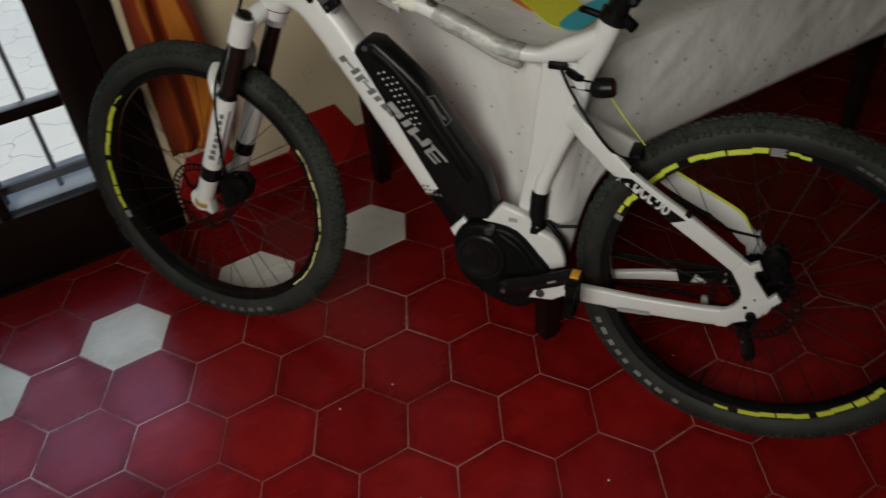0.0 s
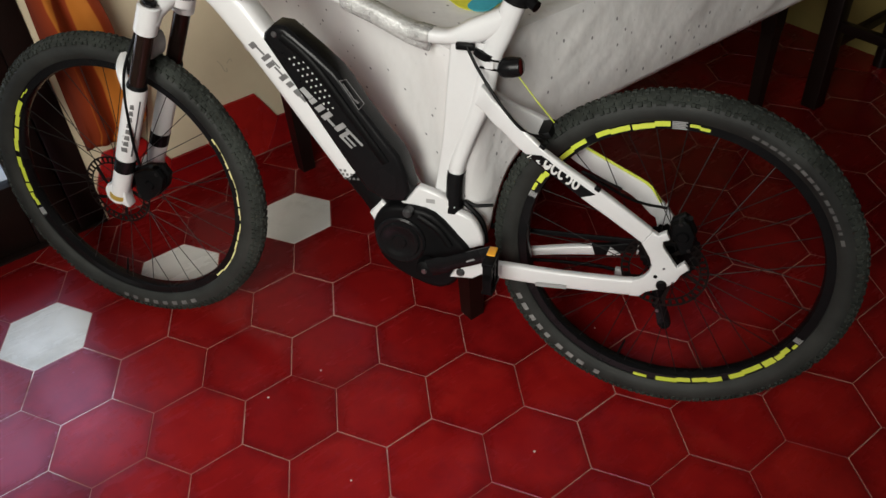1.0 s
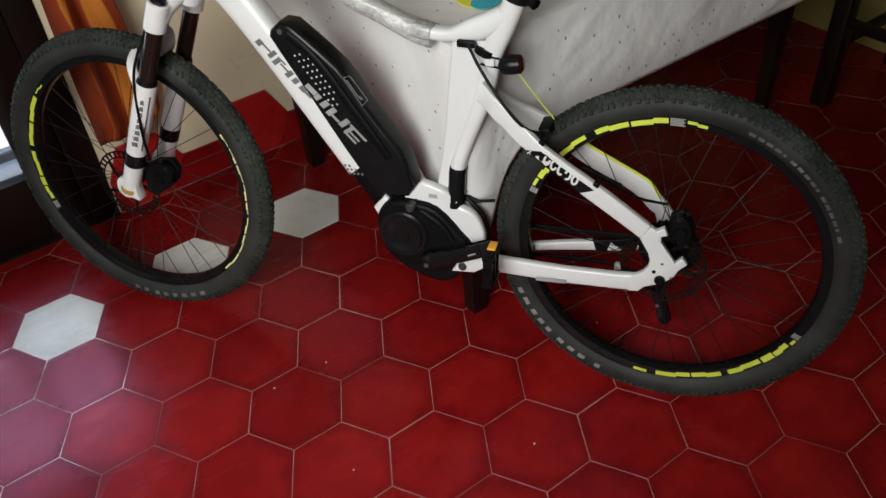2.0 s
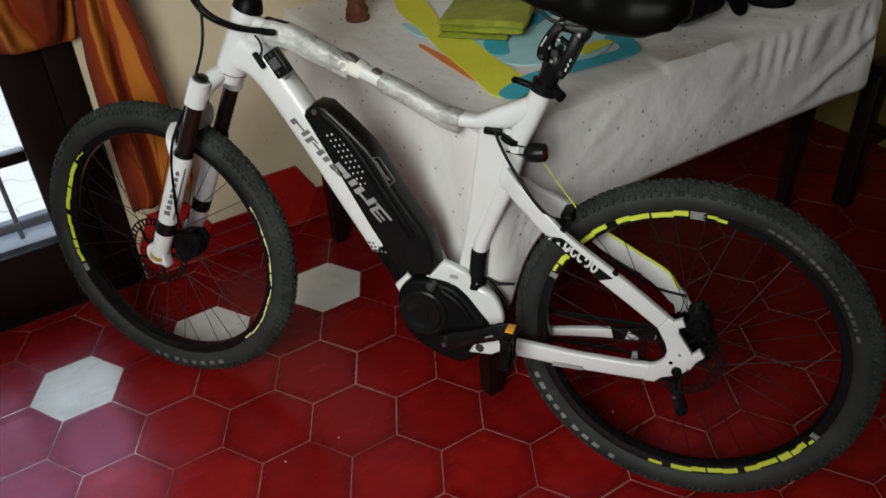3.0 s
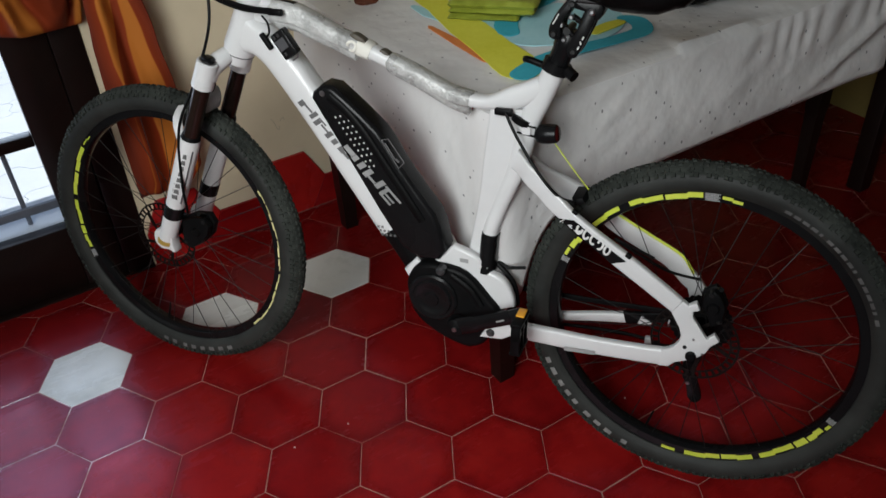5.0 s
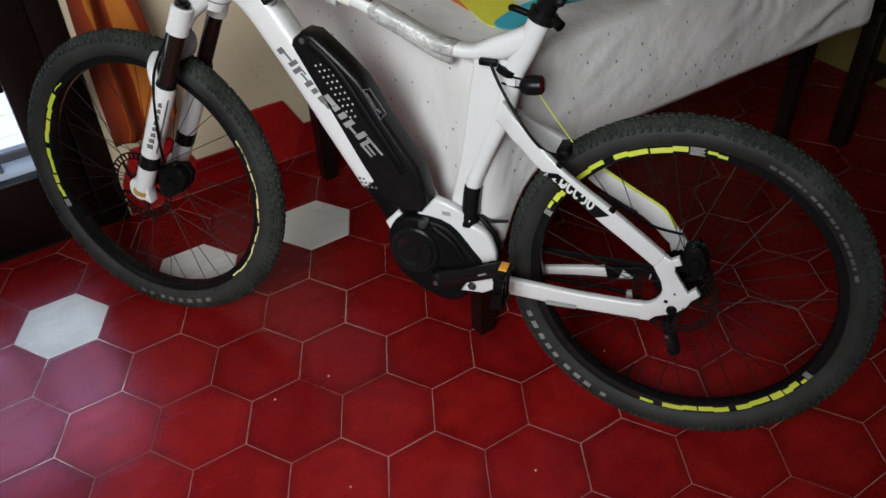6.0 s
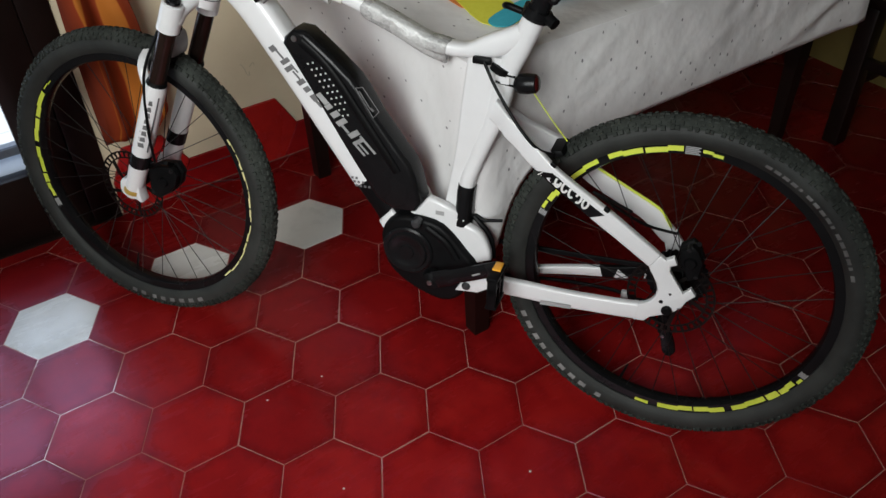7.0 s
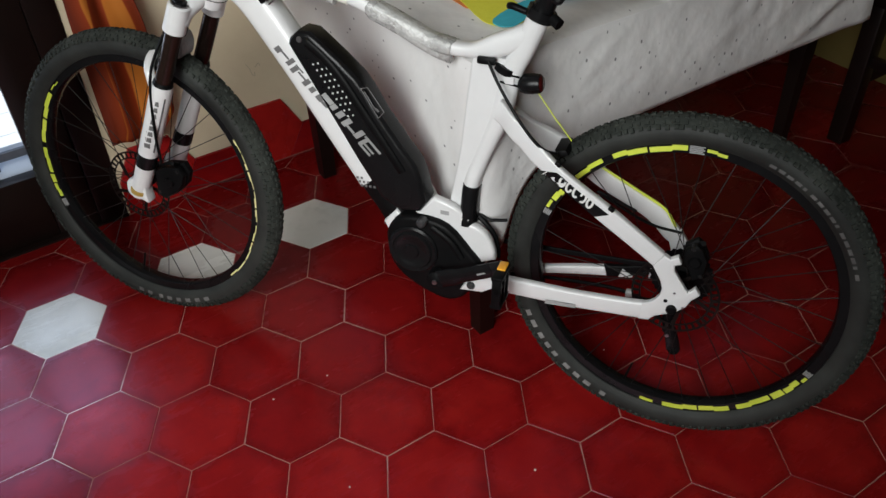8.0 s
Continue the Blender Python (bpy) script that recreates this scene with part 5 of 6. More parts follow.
# ---- bubble wrap round the top tube ----
def wrap_film(x_from, x_to, seed):
    """A sleeve of film round the top tube, with ragged ends and a flap hanging under it."""
    span = [p for p in tt if x_to <= p.x <= x_from]
    fine = curve_pts(span, 4)
    bm = bmesh.new()
    last = len(fine) - 1
    rad = []
    for i, p in enumerate(fine):
        end = min(i, last - i) / 3.0
        rad.append((0.0196 + 0.0006 * min(1, end), depth_at(TT_H, p.x) + 0.0006 + 0.0022 * min(1, end)))
    rings = add_sweep(bm, fine, rad, 44, True, SIDE, 0.70)
    for i, ring in enumerate(rings):
        for v in ring:
            below = (fine[i].z - v.co.z) / max(0.004, rad[i][1])
            if below > 0.55 and 1 < i < last - 1:
                v.co.z -= (0.0075 + 0.009 * (i / last) ** 2) * (below - 0.55) / 0.45
                v.co.y *= 0.72
            q = v.co * 60 + Vector((seed, 0, 0))
            v.co += Vector((0.3, 1, 1)) * (0.0009 * noise.noise(q) + 0.0006 * noise.noise(q * 3.1))
            if i in (0, last):
                v.co.x += 0.010 * noise.noise(v.co * 70 + Vector((seed, 3, 0)))
    bmesh.ops.recalc_face_normals(bm, faces=bm.faces)
    return part("protective_wrap", bm, M_WRAP, bicycle, "silvery bubble wrap")


wrap_film(0.885, 0.700, 1.0)
wrap_film(0.655, 0.476, 5.0)
# a white foam pad between the two sleeves, a curl of tape, and dark patches painting the shade in the film's mouths
GAP = (tt[16] - tt[14]).normalized()
part("foam_pad", sweep([tt[15] - GAP * 0.004, tt[15] + GAP * 0.004, tt[16] + GAP * 0.004, tt[18] - GAP * 0.010], [(0.0195, 0.0155), (0.0205, 0.0168), (0.0205, 0.0168), (0.0195, 0.0155)], 26, True, SIDE, 0.70), M_FOAM, bicycle, "white foam pad")
part("tape_curl", sweep([Vector((0.711, 0.0205, 0.829)) + Vector((0.0085 * math.cos(a), 0.002 * math.sin(2 * a), 0.0085 * math.sin(a))) for a in [math.pi * k / 8 for k in range(15)]], (0.0014, 0.0030), 8, True, SIDE), M_FOAM, bicycle, "curl of white tape")
for x, z, ln in ((0.702, 0.842, 0.015), (0.648, 0.8205, 0.009)):
    part("opening_shade", prism(smooth_poly([(x + ln, z + ln * 0.42), (x + ln * 0.2, z + ln * 0.55), (x - ln, z - ln * 0.15), (x - ln * 0.9, z - ln * 0.5), (x + ln * 0.3, z - ln * 0.1)], 3), -0.004, 0.0150, 0.001), M_MOUTH, bicycle, "dark patch painting the shade in the film sleeve's mouth")
part("tube_strip", prism([(0.882, 0.8995), (0.834, 0.8925), (0.834, 0.8955), (0.882, 0.9025)], -0.008, 0.008, 0.001), M_BLACK, bicycle, "dark strip on the tube")

# ---- battery ----
bat = part("battery", prism([(0.795, 0.725), (0.791, 0.738), (0.771, 0.755), (0.747, 0.753), (0.726, 0.737), (0.690, 0.708), (0.655, 0.677), (0.638, 0.655), (0.610, 0.609), (0.568, 0.553), (0.539, 0.517), (0.529, 0.492), (0.516, 0.440), (0.530, 0.416), (0.572, 0.410), (0.612, 0.432), (0.660, 0.505), (0.730, 0.620)], -0.014, 0.043, 0.011, 4), M_GLOSS, bicycle, "gloss black frame battery")
part("side_ridge", sweep(curve_pts([(0.754, 0.0425, 0.734), (0.722, 0.044, 0.711), (0.686, 0.046, 0.675), (0.642, 0.046, 0.613), (0.585, 0.045, 0.531), (0.565, 0.043, 0.500)], 6), (0.0035, 0.009), 12, True, SIDE), M_BLACK, bat, "satin black ridge")
part("lock_keyhole", lathe([(0, 0.0012), (0.005, 0.0012), (0.006, 0.0), (0, 0.0)], 14, Matrix.Translation((0.768, 0.043, 0.738))), M_METAL, bat, "small metal lock")
sign(CASE_SIGN, 0.0437, M_GREY_MARK, bat)
for k in range(10):
    for j in range(4 - (k > 5) - (k > 7)):
        c = Vector((0.742, 0.0432, 0.694)) + D * (0.0128 * k) + Vector((-0.0105 * j, 0, 0.0035 * j))
        part("vent_dot", box(c.x - 0.0016, c.x + 0.0016, c.y, c.y + 0.001, c.z - 0.0016, c.z + 0.0016), M_PALE_MARK, bat)
for a, b, w in (((0.638, 0.667), (0.604, 0.613), 0.0008), ((0.624, 0.671), (0.592, 0.627), 0.0008), ((0.638, 0.667), (0.624, 0.671), 0.0008), ((0.604, 0.613), (0.592, 0.627), 0.0008), ((0.631, 0.662), (0.610, 0.630), 0.0014), ((0.610, 0.632), (0.603, 0.626), 0.0028)):
    part("label_line", sweep([(a[0] + 0.008, 0.0433, a[1] - 0.007), (b[0] + 0.008, 0.0433, b[1] - 0.007)], (0.0006, w), 6, True, SIDE), M_TUBE_MARK, bat, "grey outlined label")

# ---- motor ----
mot = part("motor", prism(smooth_poly([(0.598, 0.366), (0.598, 0.33), (0.588, 0.290), (0.566, 0.264), (0.539, 0.246), (0.505, 0.231), (0.463, 0.223), (0.430, 0.240), (0.412, 0.275), (0.398, 0.32), (0.42, 0.35), (0.47, 0.40), (0.53, 0.41), (0.575, 0.40)], 3), -0.052, 0.050, 0.010, 3), M_BLACK, bicycle, "black drive motor housing")
part("side_disc", lathe([(0.0, 0.062), (0.014, 0.062), (0.016, 0.059), (0.030, 0.059), (0.033, 0.061), (0.040, 0.061), (0.043, 0.056), (0.049, 0.057), (0.053, 0.054), (0.055, 0.046), (0.0, 0.046)], 40, Matrix.Translation((0.540, 0, 0.333))), M_GLOSS, mot, "black round motor cover")
part("side_rib", sweep(curve_pts([(0.50, 0.053, 0.395), (0.46, 0.054, 0.37), (0.435, 0.053, 0.335)], 6), (0.005, 0.007), 10, True, SIDE), M_BLACK, mot)
part("motor_cover", prism([(0.612, 0.3745), (0.5975, 0.393), (0.5836, 0.4085), (0.5756, 0.3992), (0.5531, 0.4032), (0.5348, 0.414), (0.522, 0.428), (0.513, 0.442), (0.504, 0.4515), (0.483, 0.4465), (0.4621, 0.4395), (0.4403, 0.4275), (0.4398, 0.4085), (0.424, 0.4052), (0.4084, 0.400), (0.398, 0.3940), (0.3900, 0.3862), (0.3825, 0.3745), (0.3775, 0.3630), (0.3731, 0.3500), (0.3714, 0.3338), (0.3981, 0.322), (0.4248, 0.3142), (0.4318, 0.3270), (0.4396, 0.3379), (0.4530, 0.3490), (0.4681, 0.3583), (0.488, 0.3668), (0.5086, 0.3737), (0.541, 0.3835), (0.5597, 0.3840), (0.5697, 0.3803), (0.5802, 0.3669), (0.5890, 0.3550), (0.596, 0.3431), (0.604, 0.360)], 0.012, 0.034, 0.007, 4), M_WHITE, mot, "white painted motor bracket")
for x, z, r in ((0.5181, 0.4065, 0.0098), (0.4105, 0.2839, 0.0088)):
    part("bolt", lathe([(0.0, 0.070), (r * 0.6, 0.070), (r, 0.066), (r, 0.05), (0, 0.05)], 18, Matrix.Translation((x, 0, z))), M_BOLT, mot, "dark bolt head")
part("lower_bracket", prism([(0.434, 0.267), (0.416, 0.299), (0.368, 0.317), (0.356, 0.293), (0.386, 0.272)], 0.04, 0.063, 0.003), M_WHITE, mot, "white painted lower bracket")
part("bracket_mark", box(0.470, 0.488, 0.0340, 0.0346, 0.418, 0.427), M_GREY_MARK, mot)

# ---- crank and pedal ----
crank = part("crank_arm", sweep(curve_pts([(0.478, 0.082, 0.294), (0.43, 0.088, 0.318), (0.38, 0.093, 0.343), (0.335, 0.096, 0.366)], 6), [(0.008, 0.019)] * 6 + [(0.007, 0.016)] * 13, 14, True, SIDE), M_GLOSS, bicycle, "black crank arm")
part("crank_boss", lathe([(0, 0.093), (0.008, 0.093), (0.019, 0.088), (0.021, 0.07), (0, 0.07)], 24, Matrix.Translation((0.478, 0, 0.294))), M_BLACK, crank)
part("crank_bolt", lathe([(0, 0.0955), (0.005, 0.0955), (0.006, 0.092), (0, 0.092)], 14, Matrix.Translation((0.478, 0, 0.294))), M_METAL, crank, "shiny crank bolt")
part("crank_mark", box(-0.014, 0.014, 0.1000, 0.1005, -0.0016, 0.0016, 0, 1, Matrix.Translation((0.376, 0, 0.3445)) @ Matrix.Rotation(radians(27), 4, "Y")), M_GREY_MARK, crank)
part("crank_arm", sweep([(0.478, -0.082, 0.294), (0.62, -0.092, 0.225)], [(0.008, 0.018), (0.007, 0.014)], 12, True, SIDE), M_GLOSS, bicycle, "black crank arm")


def pedal(px, pz, y0, y1):
    """A cage pedal hanging with its plate upright."""
    s = 1 if y1 > y0 else -1
    pd = part("pedal", sweep([(px, y0, pz), (px, y1, pz)], 0.007, 12), M_BLACK, bicycle, "black cage pedal with amber reflectors")
    ya, yb = min(y0 + s * 0.010, y1), max(y0 + s * 0.010, y1)
    for dz in (-0.036, 0.026):
        part("cage_side", box(px - 0.011, px + 0.011, ya, yb, pz + dz - 0.004, pz + dz + 0.004, 0.002), M_BLACK, pd)
    for y in (ya + 0.004, (ya + yb) / 2, yb - 0.004):
        part("cage_rib", box(px - 0.009, px + 0.009, y - 0.004, y + 0.004, pz - 0.038, pz + 0.028, 0.002), M_BLACK, pd)
    part("reflector", box(px - 0.008, px + 0.008, ya + 0.002, ya + 0.030, pz + 0.0302, pz + 0.0335, 0.001), M_AMBER, pd, "amber reflector")


pedal(0.331, 0.357, 0.100, 0.168)
pedal(0.62, 0.225, -0.10, -0.168)
# chain line and chainring on the far side
ring = []
for i in range(76):
    t = math.pi * i / 38
    r = 0.074 if i % 2 else 0.069
    ring.append((0.478 + r * math.cos(t), 0.294 + r * math.sin(t)))
part("chainring", prism(ring, -0.072, -0.069), M_BLACK, bicycle, "black toothed chainring")
part("chain", sweep(curve_pts([(0.44, -0.072, 0.316), (0.25, -0.072, 0.320), (0.06, -0.060, 0.336)], 8), (0.0035, 0.0065), 6, True, SIDE), M_BLACK, bicycle, "dark chain")
part("chain", sweep(curve_pts([(0.478, -0.0705, 0.222), (0.35, -0.064, 0.245), (0.20, -0.060, 0.262), (0.10, -0.060, 0.256), (0.030, -0.061, 0.205)], 8), (0.003, 0.0045), 6, True, SIDE), M_BLACK, bicycle, "dark chain")
der = part("derailleur", prism(smooth_poly([(0.035, 0.335), (-0.002, 0.325), (-0.004, 0.270), (0.006, 0.215), (0.012, 0.190), (0.030, 0.190), (0.036, 0.215), (0.030, 0.270), (0.045, 0.315)], 3), -0.085, -0.062, 0.006), M_BLACK, bicycle, "black rear derailleur")
for y in (-0.0680, -0.0575):
    part("cage_plate", prism(smooth_poly([(0.028, 0.200), (0.010, 0.196), (-0.008, 0.158), (-0.010, 0.138), (0.002, 0.130), (0.014, 0.140), (0.020, 0.162)], 3), y, y + 0.002, 0.0006), M_GLOSS, der)
part("pivot_bolt", lathe([(0, -0.054), (0.0035, -0.054), (0.0050, -0.056), (0.0050, -0.064), (0, -0.064)], 14, Matrix.Translation((0.0195, 0, 0.176))), M_METAL, der, "steel pivot bolt")
for x, z in ((0.018, 0.190), (0.002, 0.144)):
    part("jockey_wheel", lathe([(0.004, -0.0580), (0.013, -0.0580), (0.0145, -0.061), (0.013, -0.0640), (0.004, -0.0640)], 20, Matrix.Translation((x, 0, z)), True), M_BLACK, der)
# rear brake caliper and axle ends
part("axle_cap", lathe([(0, 0.0850), (0.007, 0.0850), (0.0098, 0.0825), (0.0098, 0.070), (0, 0.070)], 20, Matrix.Translation((0.0219, 0, 0.3375))), M_BLACK, bicycle, "black axle end")
part("speed_magnet", box(0.0965, 0.1105, 0.020, 0.032, 0.3070, 0.3255, 0.003), M_GREY_MARK, bicycle, "small grey sensor")

# ---- fork ----
crown_pts = curve_pts([(1.016, 0.064, 0.750), (1.008, 0.052, 0.767), (0.992, 0.027, 0.783), (0.984, 0.0, 0.787), (0.992, -0.027, 0.783), (1.008, -0.052, 0.767), (1.016, -0.064, 0.750)], 6)
fork = part("fork", sweep(crown_pts, [0.0165 + 0.006 * abs(2 * i / (len(crown_pts) - 1) - 1) for i in range(len(crown_pts))], 18), M_WHITE, bicycle, "white fork crown")
part("headset_seam", sweep([HB - AXIS * 0.0005, HB + AXIS * 0.0015], 0.0312, 24), M_BLACK, fork, "thin black headset seam")
part("crown_race", sweep([HB - AXIS * 0.001, HB + AXIS * 0.022], [0.030, 0.026], 24), M_WHITE, fork)
LEG = Vector((0.171, 0, -0.405)).normalized()
for s in (1, -1):
    top = Vector((1.010, s * 0.066, 0.768))
    bm = bmesh.new()
    add_sweep(bm, [top - LEG * 0.0175, top - LEG * 0.015, top + LEG * 0.04], [0.0195, 0.0218, 0.0225], 22)
    part("crown_clamp", bm, M_WHITE, fork)
    part("top_cap", sweep([top - LEG * 0.0265, top - LEG * 0.0245, top - LEG * 0.016], [0.010, 0.0135, 0.0140], 8 if s == 1 else 20), M_GLOSS if s == 1 else M_BLACK, fork, "black adjuster cap")
    part("cap_ring", sweep([top - LEG * 0.0195, top - LEG * 0.016], 0.0172, 22), M_METAL, fork, "grey metal ring")
    part("stanchion", sweep([top + LEG * 0.03, top + LEG * 0.20], 0.0170, 20), M_STANCHION, fork, "dark bronze stanchion")
    lower = part("lower_leg", sweep([top + LEG * 0.165, top + LEG * 0.175, top + LEG * 0.30, top + LEG * 0.44, top + LEG * 0.465], [0.0205, 0.0225, 0.0218, 0.020, 0.017], 22), M_WHITE, bicycle, "white fork lower leg")
    part("wiper_seal", sweep([top + LEG * 0.158, top + LEG * 0.166], [0.0185, 0.0210], 20), M_BLACK, lower, "black dust seal")
    part("leg_band", sweep([top + LEG * 0.345, top + LEG * 0.378], [0.0221, 0.0217], 22), M_GLOSS, lower, "black decal band")
    foot = top + LEG * 0.452
    part("fork_foot", prism(smooth_poly([(foot.x - 0.022, foot.z + 0.03), (foot.x + 0.016, foot.z + 0.03), (foot.x + 0.025, foot.z + 0.006), (foot.x + 0.016, foot.z - 0.012), (foot.x - 0.008, foot.z - 0.016), (foot.x - 0.026, foot.z - 0.022), (foot.x - 0.024, foot.z - 0.002)], 3), s * 0.066 - 0.014, s * 0.066 + 0.014, 0.004), M_WHITE, lower)
    if s == 1:
        part("foot_sticker", sweep([foot - LEG * 0.008 + Vector((0, 0.001, 0)), foot + LEG * 0.002 + Vector((0, 0.001, 0))], [0.0215, 0.0210], 20), M_GOLD, lower, "gold band")
        for k in range(8):
            c = top + LEG * (0.205 + 0.0155 * k) + Vector((-0.006, 0.0207, 0))
            ang = math.atan2(LEG.x, LEG.z)
            part("leg_mark", box(-0.0070, 0.0060, -0.001, 0.001, -0.0050, 0.0052, 0, 1, Matrix.Translation(c) @ Matrix.Rotation(ang + 0.25, 4, "Y")), M_TUBE_MARK, lower, "dark grey lettering bar")
        c = top + LEG * 0.26 + Vector((-0.0185, 0.0125, -0.004))
        part("leg_line", box(-0.0012, 0.0012, -0.001, 0.001, -0.07, 0.07, 0, 1, Matrix.Translation(c) @ Matrix.Rotation(math.atan2(LEG.x, LEG.z) + math.pi, 4, "Y")), M_DARK_MARK, lower)
part("fork_arch", sweep(curve_pts([(1.098, 0.062, 0.585), (1.118, 0.045, 0.640), (1.125, 0.0, 0.660), (1.118, -0.045, 0.640), (1.098, -0.062, 0.585)], 6), (0.010, 0.007), 10), M_WHITE, fork, "white fork arch")


def caliper(name, parent, poly, y0, y1, bolts, pin):
    """A two-piece brake caliper with its bolts and hose fitting."""
    ym = (y0 + y1) / 2
    body = part(name, prism(poly, y0, ym - 0.002, 0.004), M_BLACK, parent, "black brake caliper")
    cx, cz = sum(p[0] for p in poly) / len(poly), sum(p[1] for p in poly) / len(poly)
    part("outer_half", prism([(cx + (x - cx) * 0.9, cz + (z - cz) * 0.9) for x, z in poly], ym, y1, 0.005), M_BLACK, body)
    part("piston_cover", lathe([(0, y1 + 0.004), (0.009, y1 + 0.004), (0.012, y1), (0.012, ym), (0, ym)], 18, Matrix.Translation((cx, 0, cz))), M_BLACK, body)
    for x, z in bolts:
        part("bolt", lathe([(0, y1 + 0.002), (0.0035, y1 + 0.002), (0.0048, y1 - 0.001), (0.0048, ym), (0, ym)], 12, Matrix.Translation((x, 0, z))), M_SPOKE, body, "dark bolt")
    part("hose_fitting", sweep([(pin[0], ym, pin[1]), (pin[0] - 0.004, y1 + 0.004, pin[1] + 0.014)], [0.006, 0.0045], 10), M_BLACK, body)
    return body


caliper("front_caliper", bicycle, [(1.150, 0.405), (1.118, 0.420), (1.080, 0.424), (1.068, 0.402), (1.078, 0.374), (1.104, 0.348), (1.127, 0.333), (1.153, 0.340)], 0.022, 0.058, [(1.140, 0.352), (1.086, 0.410)], (1.095, 0.418))

caliper("rear_caliper", bicycle, [(0.020, 0.455), (0.0, 0.470), (-0.012, 0.462), (-0.026, 0.436), (-0.024, 0.398), (-0.004, 0.386), (0.008, 0.412), (0.022, 0.43)], 0.024, 0.056, [(-0.016, 0.405), (0.004, 0.458)], (-0.006, 0.462))

# ---- steerer, stem, handlebar ----
part("headset", sweep([HT - AXIS * 0.001, HT - AXIS * 0.01, HT - AXIS * 0.028, HT - AXIS * 0.030], [0.030, 0.029, 0.021, 0.018], 24), M_BLACK, bicycle, "black headset cone")
stem_top = HT - AXIS * 0.115
stem = part("stem", sweep([HT - AXIS * 0.028, HT - AXIS * 0.045, HT - AXIS * 0.05, stem_top], [0.018, 0.018, 0.022, 0.022], 22), M_BLACK, bicycle, "black handlebar stem")
part("stem_arm", sweep([stem_top + AXIS * 0.03, Vector((0.955, 0, 1.03))], 0.019, 18), M_BLACK, stem)
part("stem_bolt", sweep([stem_top + AXIS * 0.04 + Vector((-0.026, 0.012, 0)), stem_top + AXIS * 0.04 + Vector((-0.026, -0.012, 0))], 0.005, 10), M_BLACK, stem)
bar = part("handlebar", sweep(curve_pts([(0.978, 0.360, 1.0285), (0.975, 0.25, 1.043), (0.972, 0.09, 1.034), (0.97, 0, 1.03), (0.972, -0.09, 1.034), (0.975, -0.25, 1.043), (0.978, -0.360, 1.0285)], 6), 0.0125, 16), M_BLACK, bicycle, "black handlebar")
for s in (1, -1):
    part("grip", sweep([(0.9785, s * 0.362, 1.028), (0.9785, s * 0.358, 1.0283), (0.976, s * 0.245, 1.044)], [0.0105, 0.0130, 0.0130], 18), M_FABRIC_BLACK, bar, "black rubber grip")
    part("grip_plug", sweep([(0.9788, s * 0.361, 1.028), (0.9789, s * 0.3645, 1.028)], [0.008, 0.006], 14), M_METAL, bar, "small metal end plug")
    part("brake_lever", sweep(curve_pts([(0.995, s * 0.15, 1.035), (1.02, s * 0.18, 1.03), (1.032, s * 0.22, 1.03), (1.032, s * 0.26, 1.03)], 6), (0.005, 0.008), 10), M_BLACK, bar, "black brake lever")
    part("lever_clamp", box(0.955, 0.995, s * 0.15 - 0.014, s * 0.15 + 0.014, 1.012, 1.048, 0.006), M_BLACK, bar)
refl = part("front_reflector", prism(smooth_poly([(1.056, 0.703), (1.075, 0.690), (1.076, 0.660), (1.060, 0.655), (1.050, 0.680)], 3), -0.026, 0.020, 0.003), M_CLEAR, bicycle, "clear plastic front reflector")
part("reflector_arm", sweep([(1.045, 0.0, 0.715), (1.060, 0.0, 0.690)], 0.004, 8), M_BLACK, refl)

# ---- display button and cables ----
disp = part("control_display", box(-0.027, 0.027, 0.026, 0.046, -0.017, 0.017, 0.004, 2, Matrix.Translation((0.842, 0, 0.826)) @ Matrix.Rotation(math.atan2(D.x, D.z) + math.pi / 2, 4, "Y")), M_GLOSS, bicycle, "black speed controller box")
TILT = Matrix.Translation((0.842, 0, 0.826)) @ Matrix.Rotation(math.atan2(D.x, D.z) + math.pi / 2, 4, "Y")
part("screen", box(-0.009, 0.012, 0.0462, 0.0470, -0.012, 0.009, 0.0003, 1, TILT), M_DARK_MARK, disp, "dull grey screen")
for x, z in ((0.019, -0.008), (0.019, 0.002), (-0.017, -0.006)):
    part("button", box(x - 0.0035, x + 0.0035, 0.0458, 0.0475, z - 0.0028, z + 0.0028, 0.0008, 1, TILT), M_BOLT, disp)
part("clip", sweep([TILT @ Vector((-0.026, 0.036, 0.012)), TILT @ Vector((-0.033, 0.036, 0.006)), TILT @ Vector((-0.033, 0.036, -0.008))], 0.0016, 8), M_METAL, disp, "thin steel clip")
part("cable_plug", box(-0.018, 0.018, 0.030, 0.040, -0.005, 0.005, 0.003, 2, Matrix.Translation((0.885, 0, 0.826)) @ Matrix.Rotation(math.atan2(D.x, D.z) + math.pi / 2, 4, "Y")), M_BLACK, bicycle, "black cable plug")
part("cable_plug", box(0.846, 0.876, 0.026, 0.038, 0.876, 0.888, 0.003), M_BLACK, bicycle, "black cable guide")
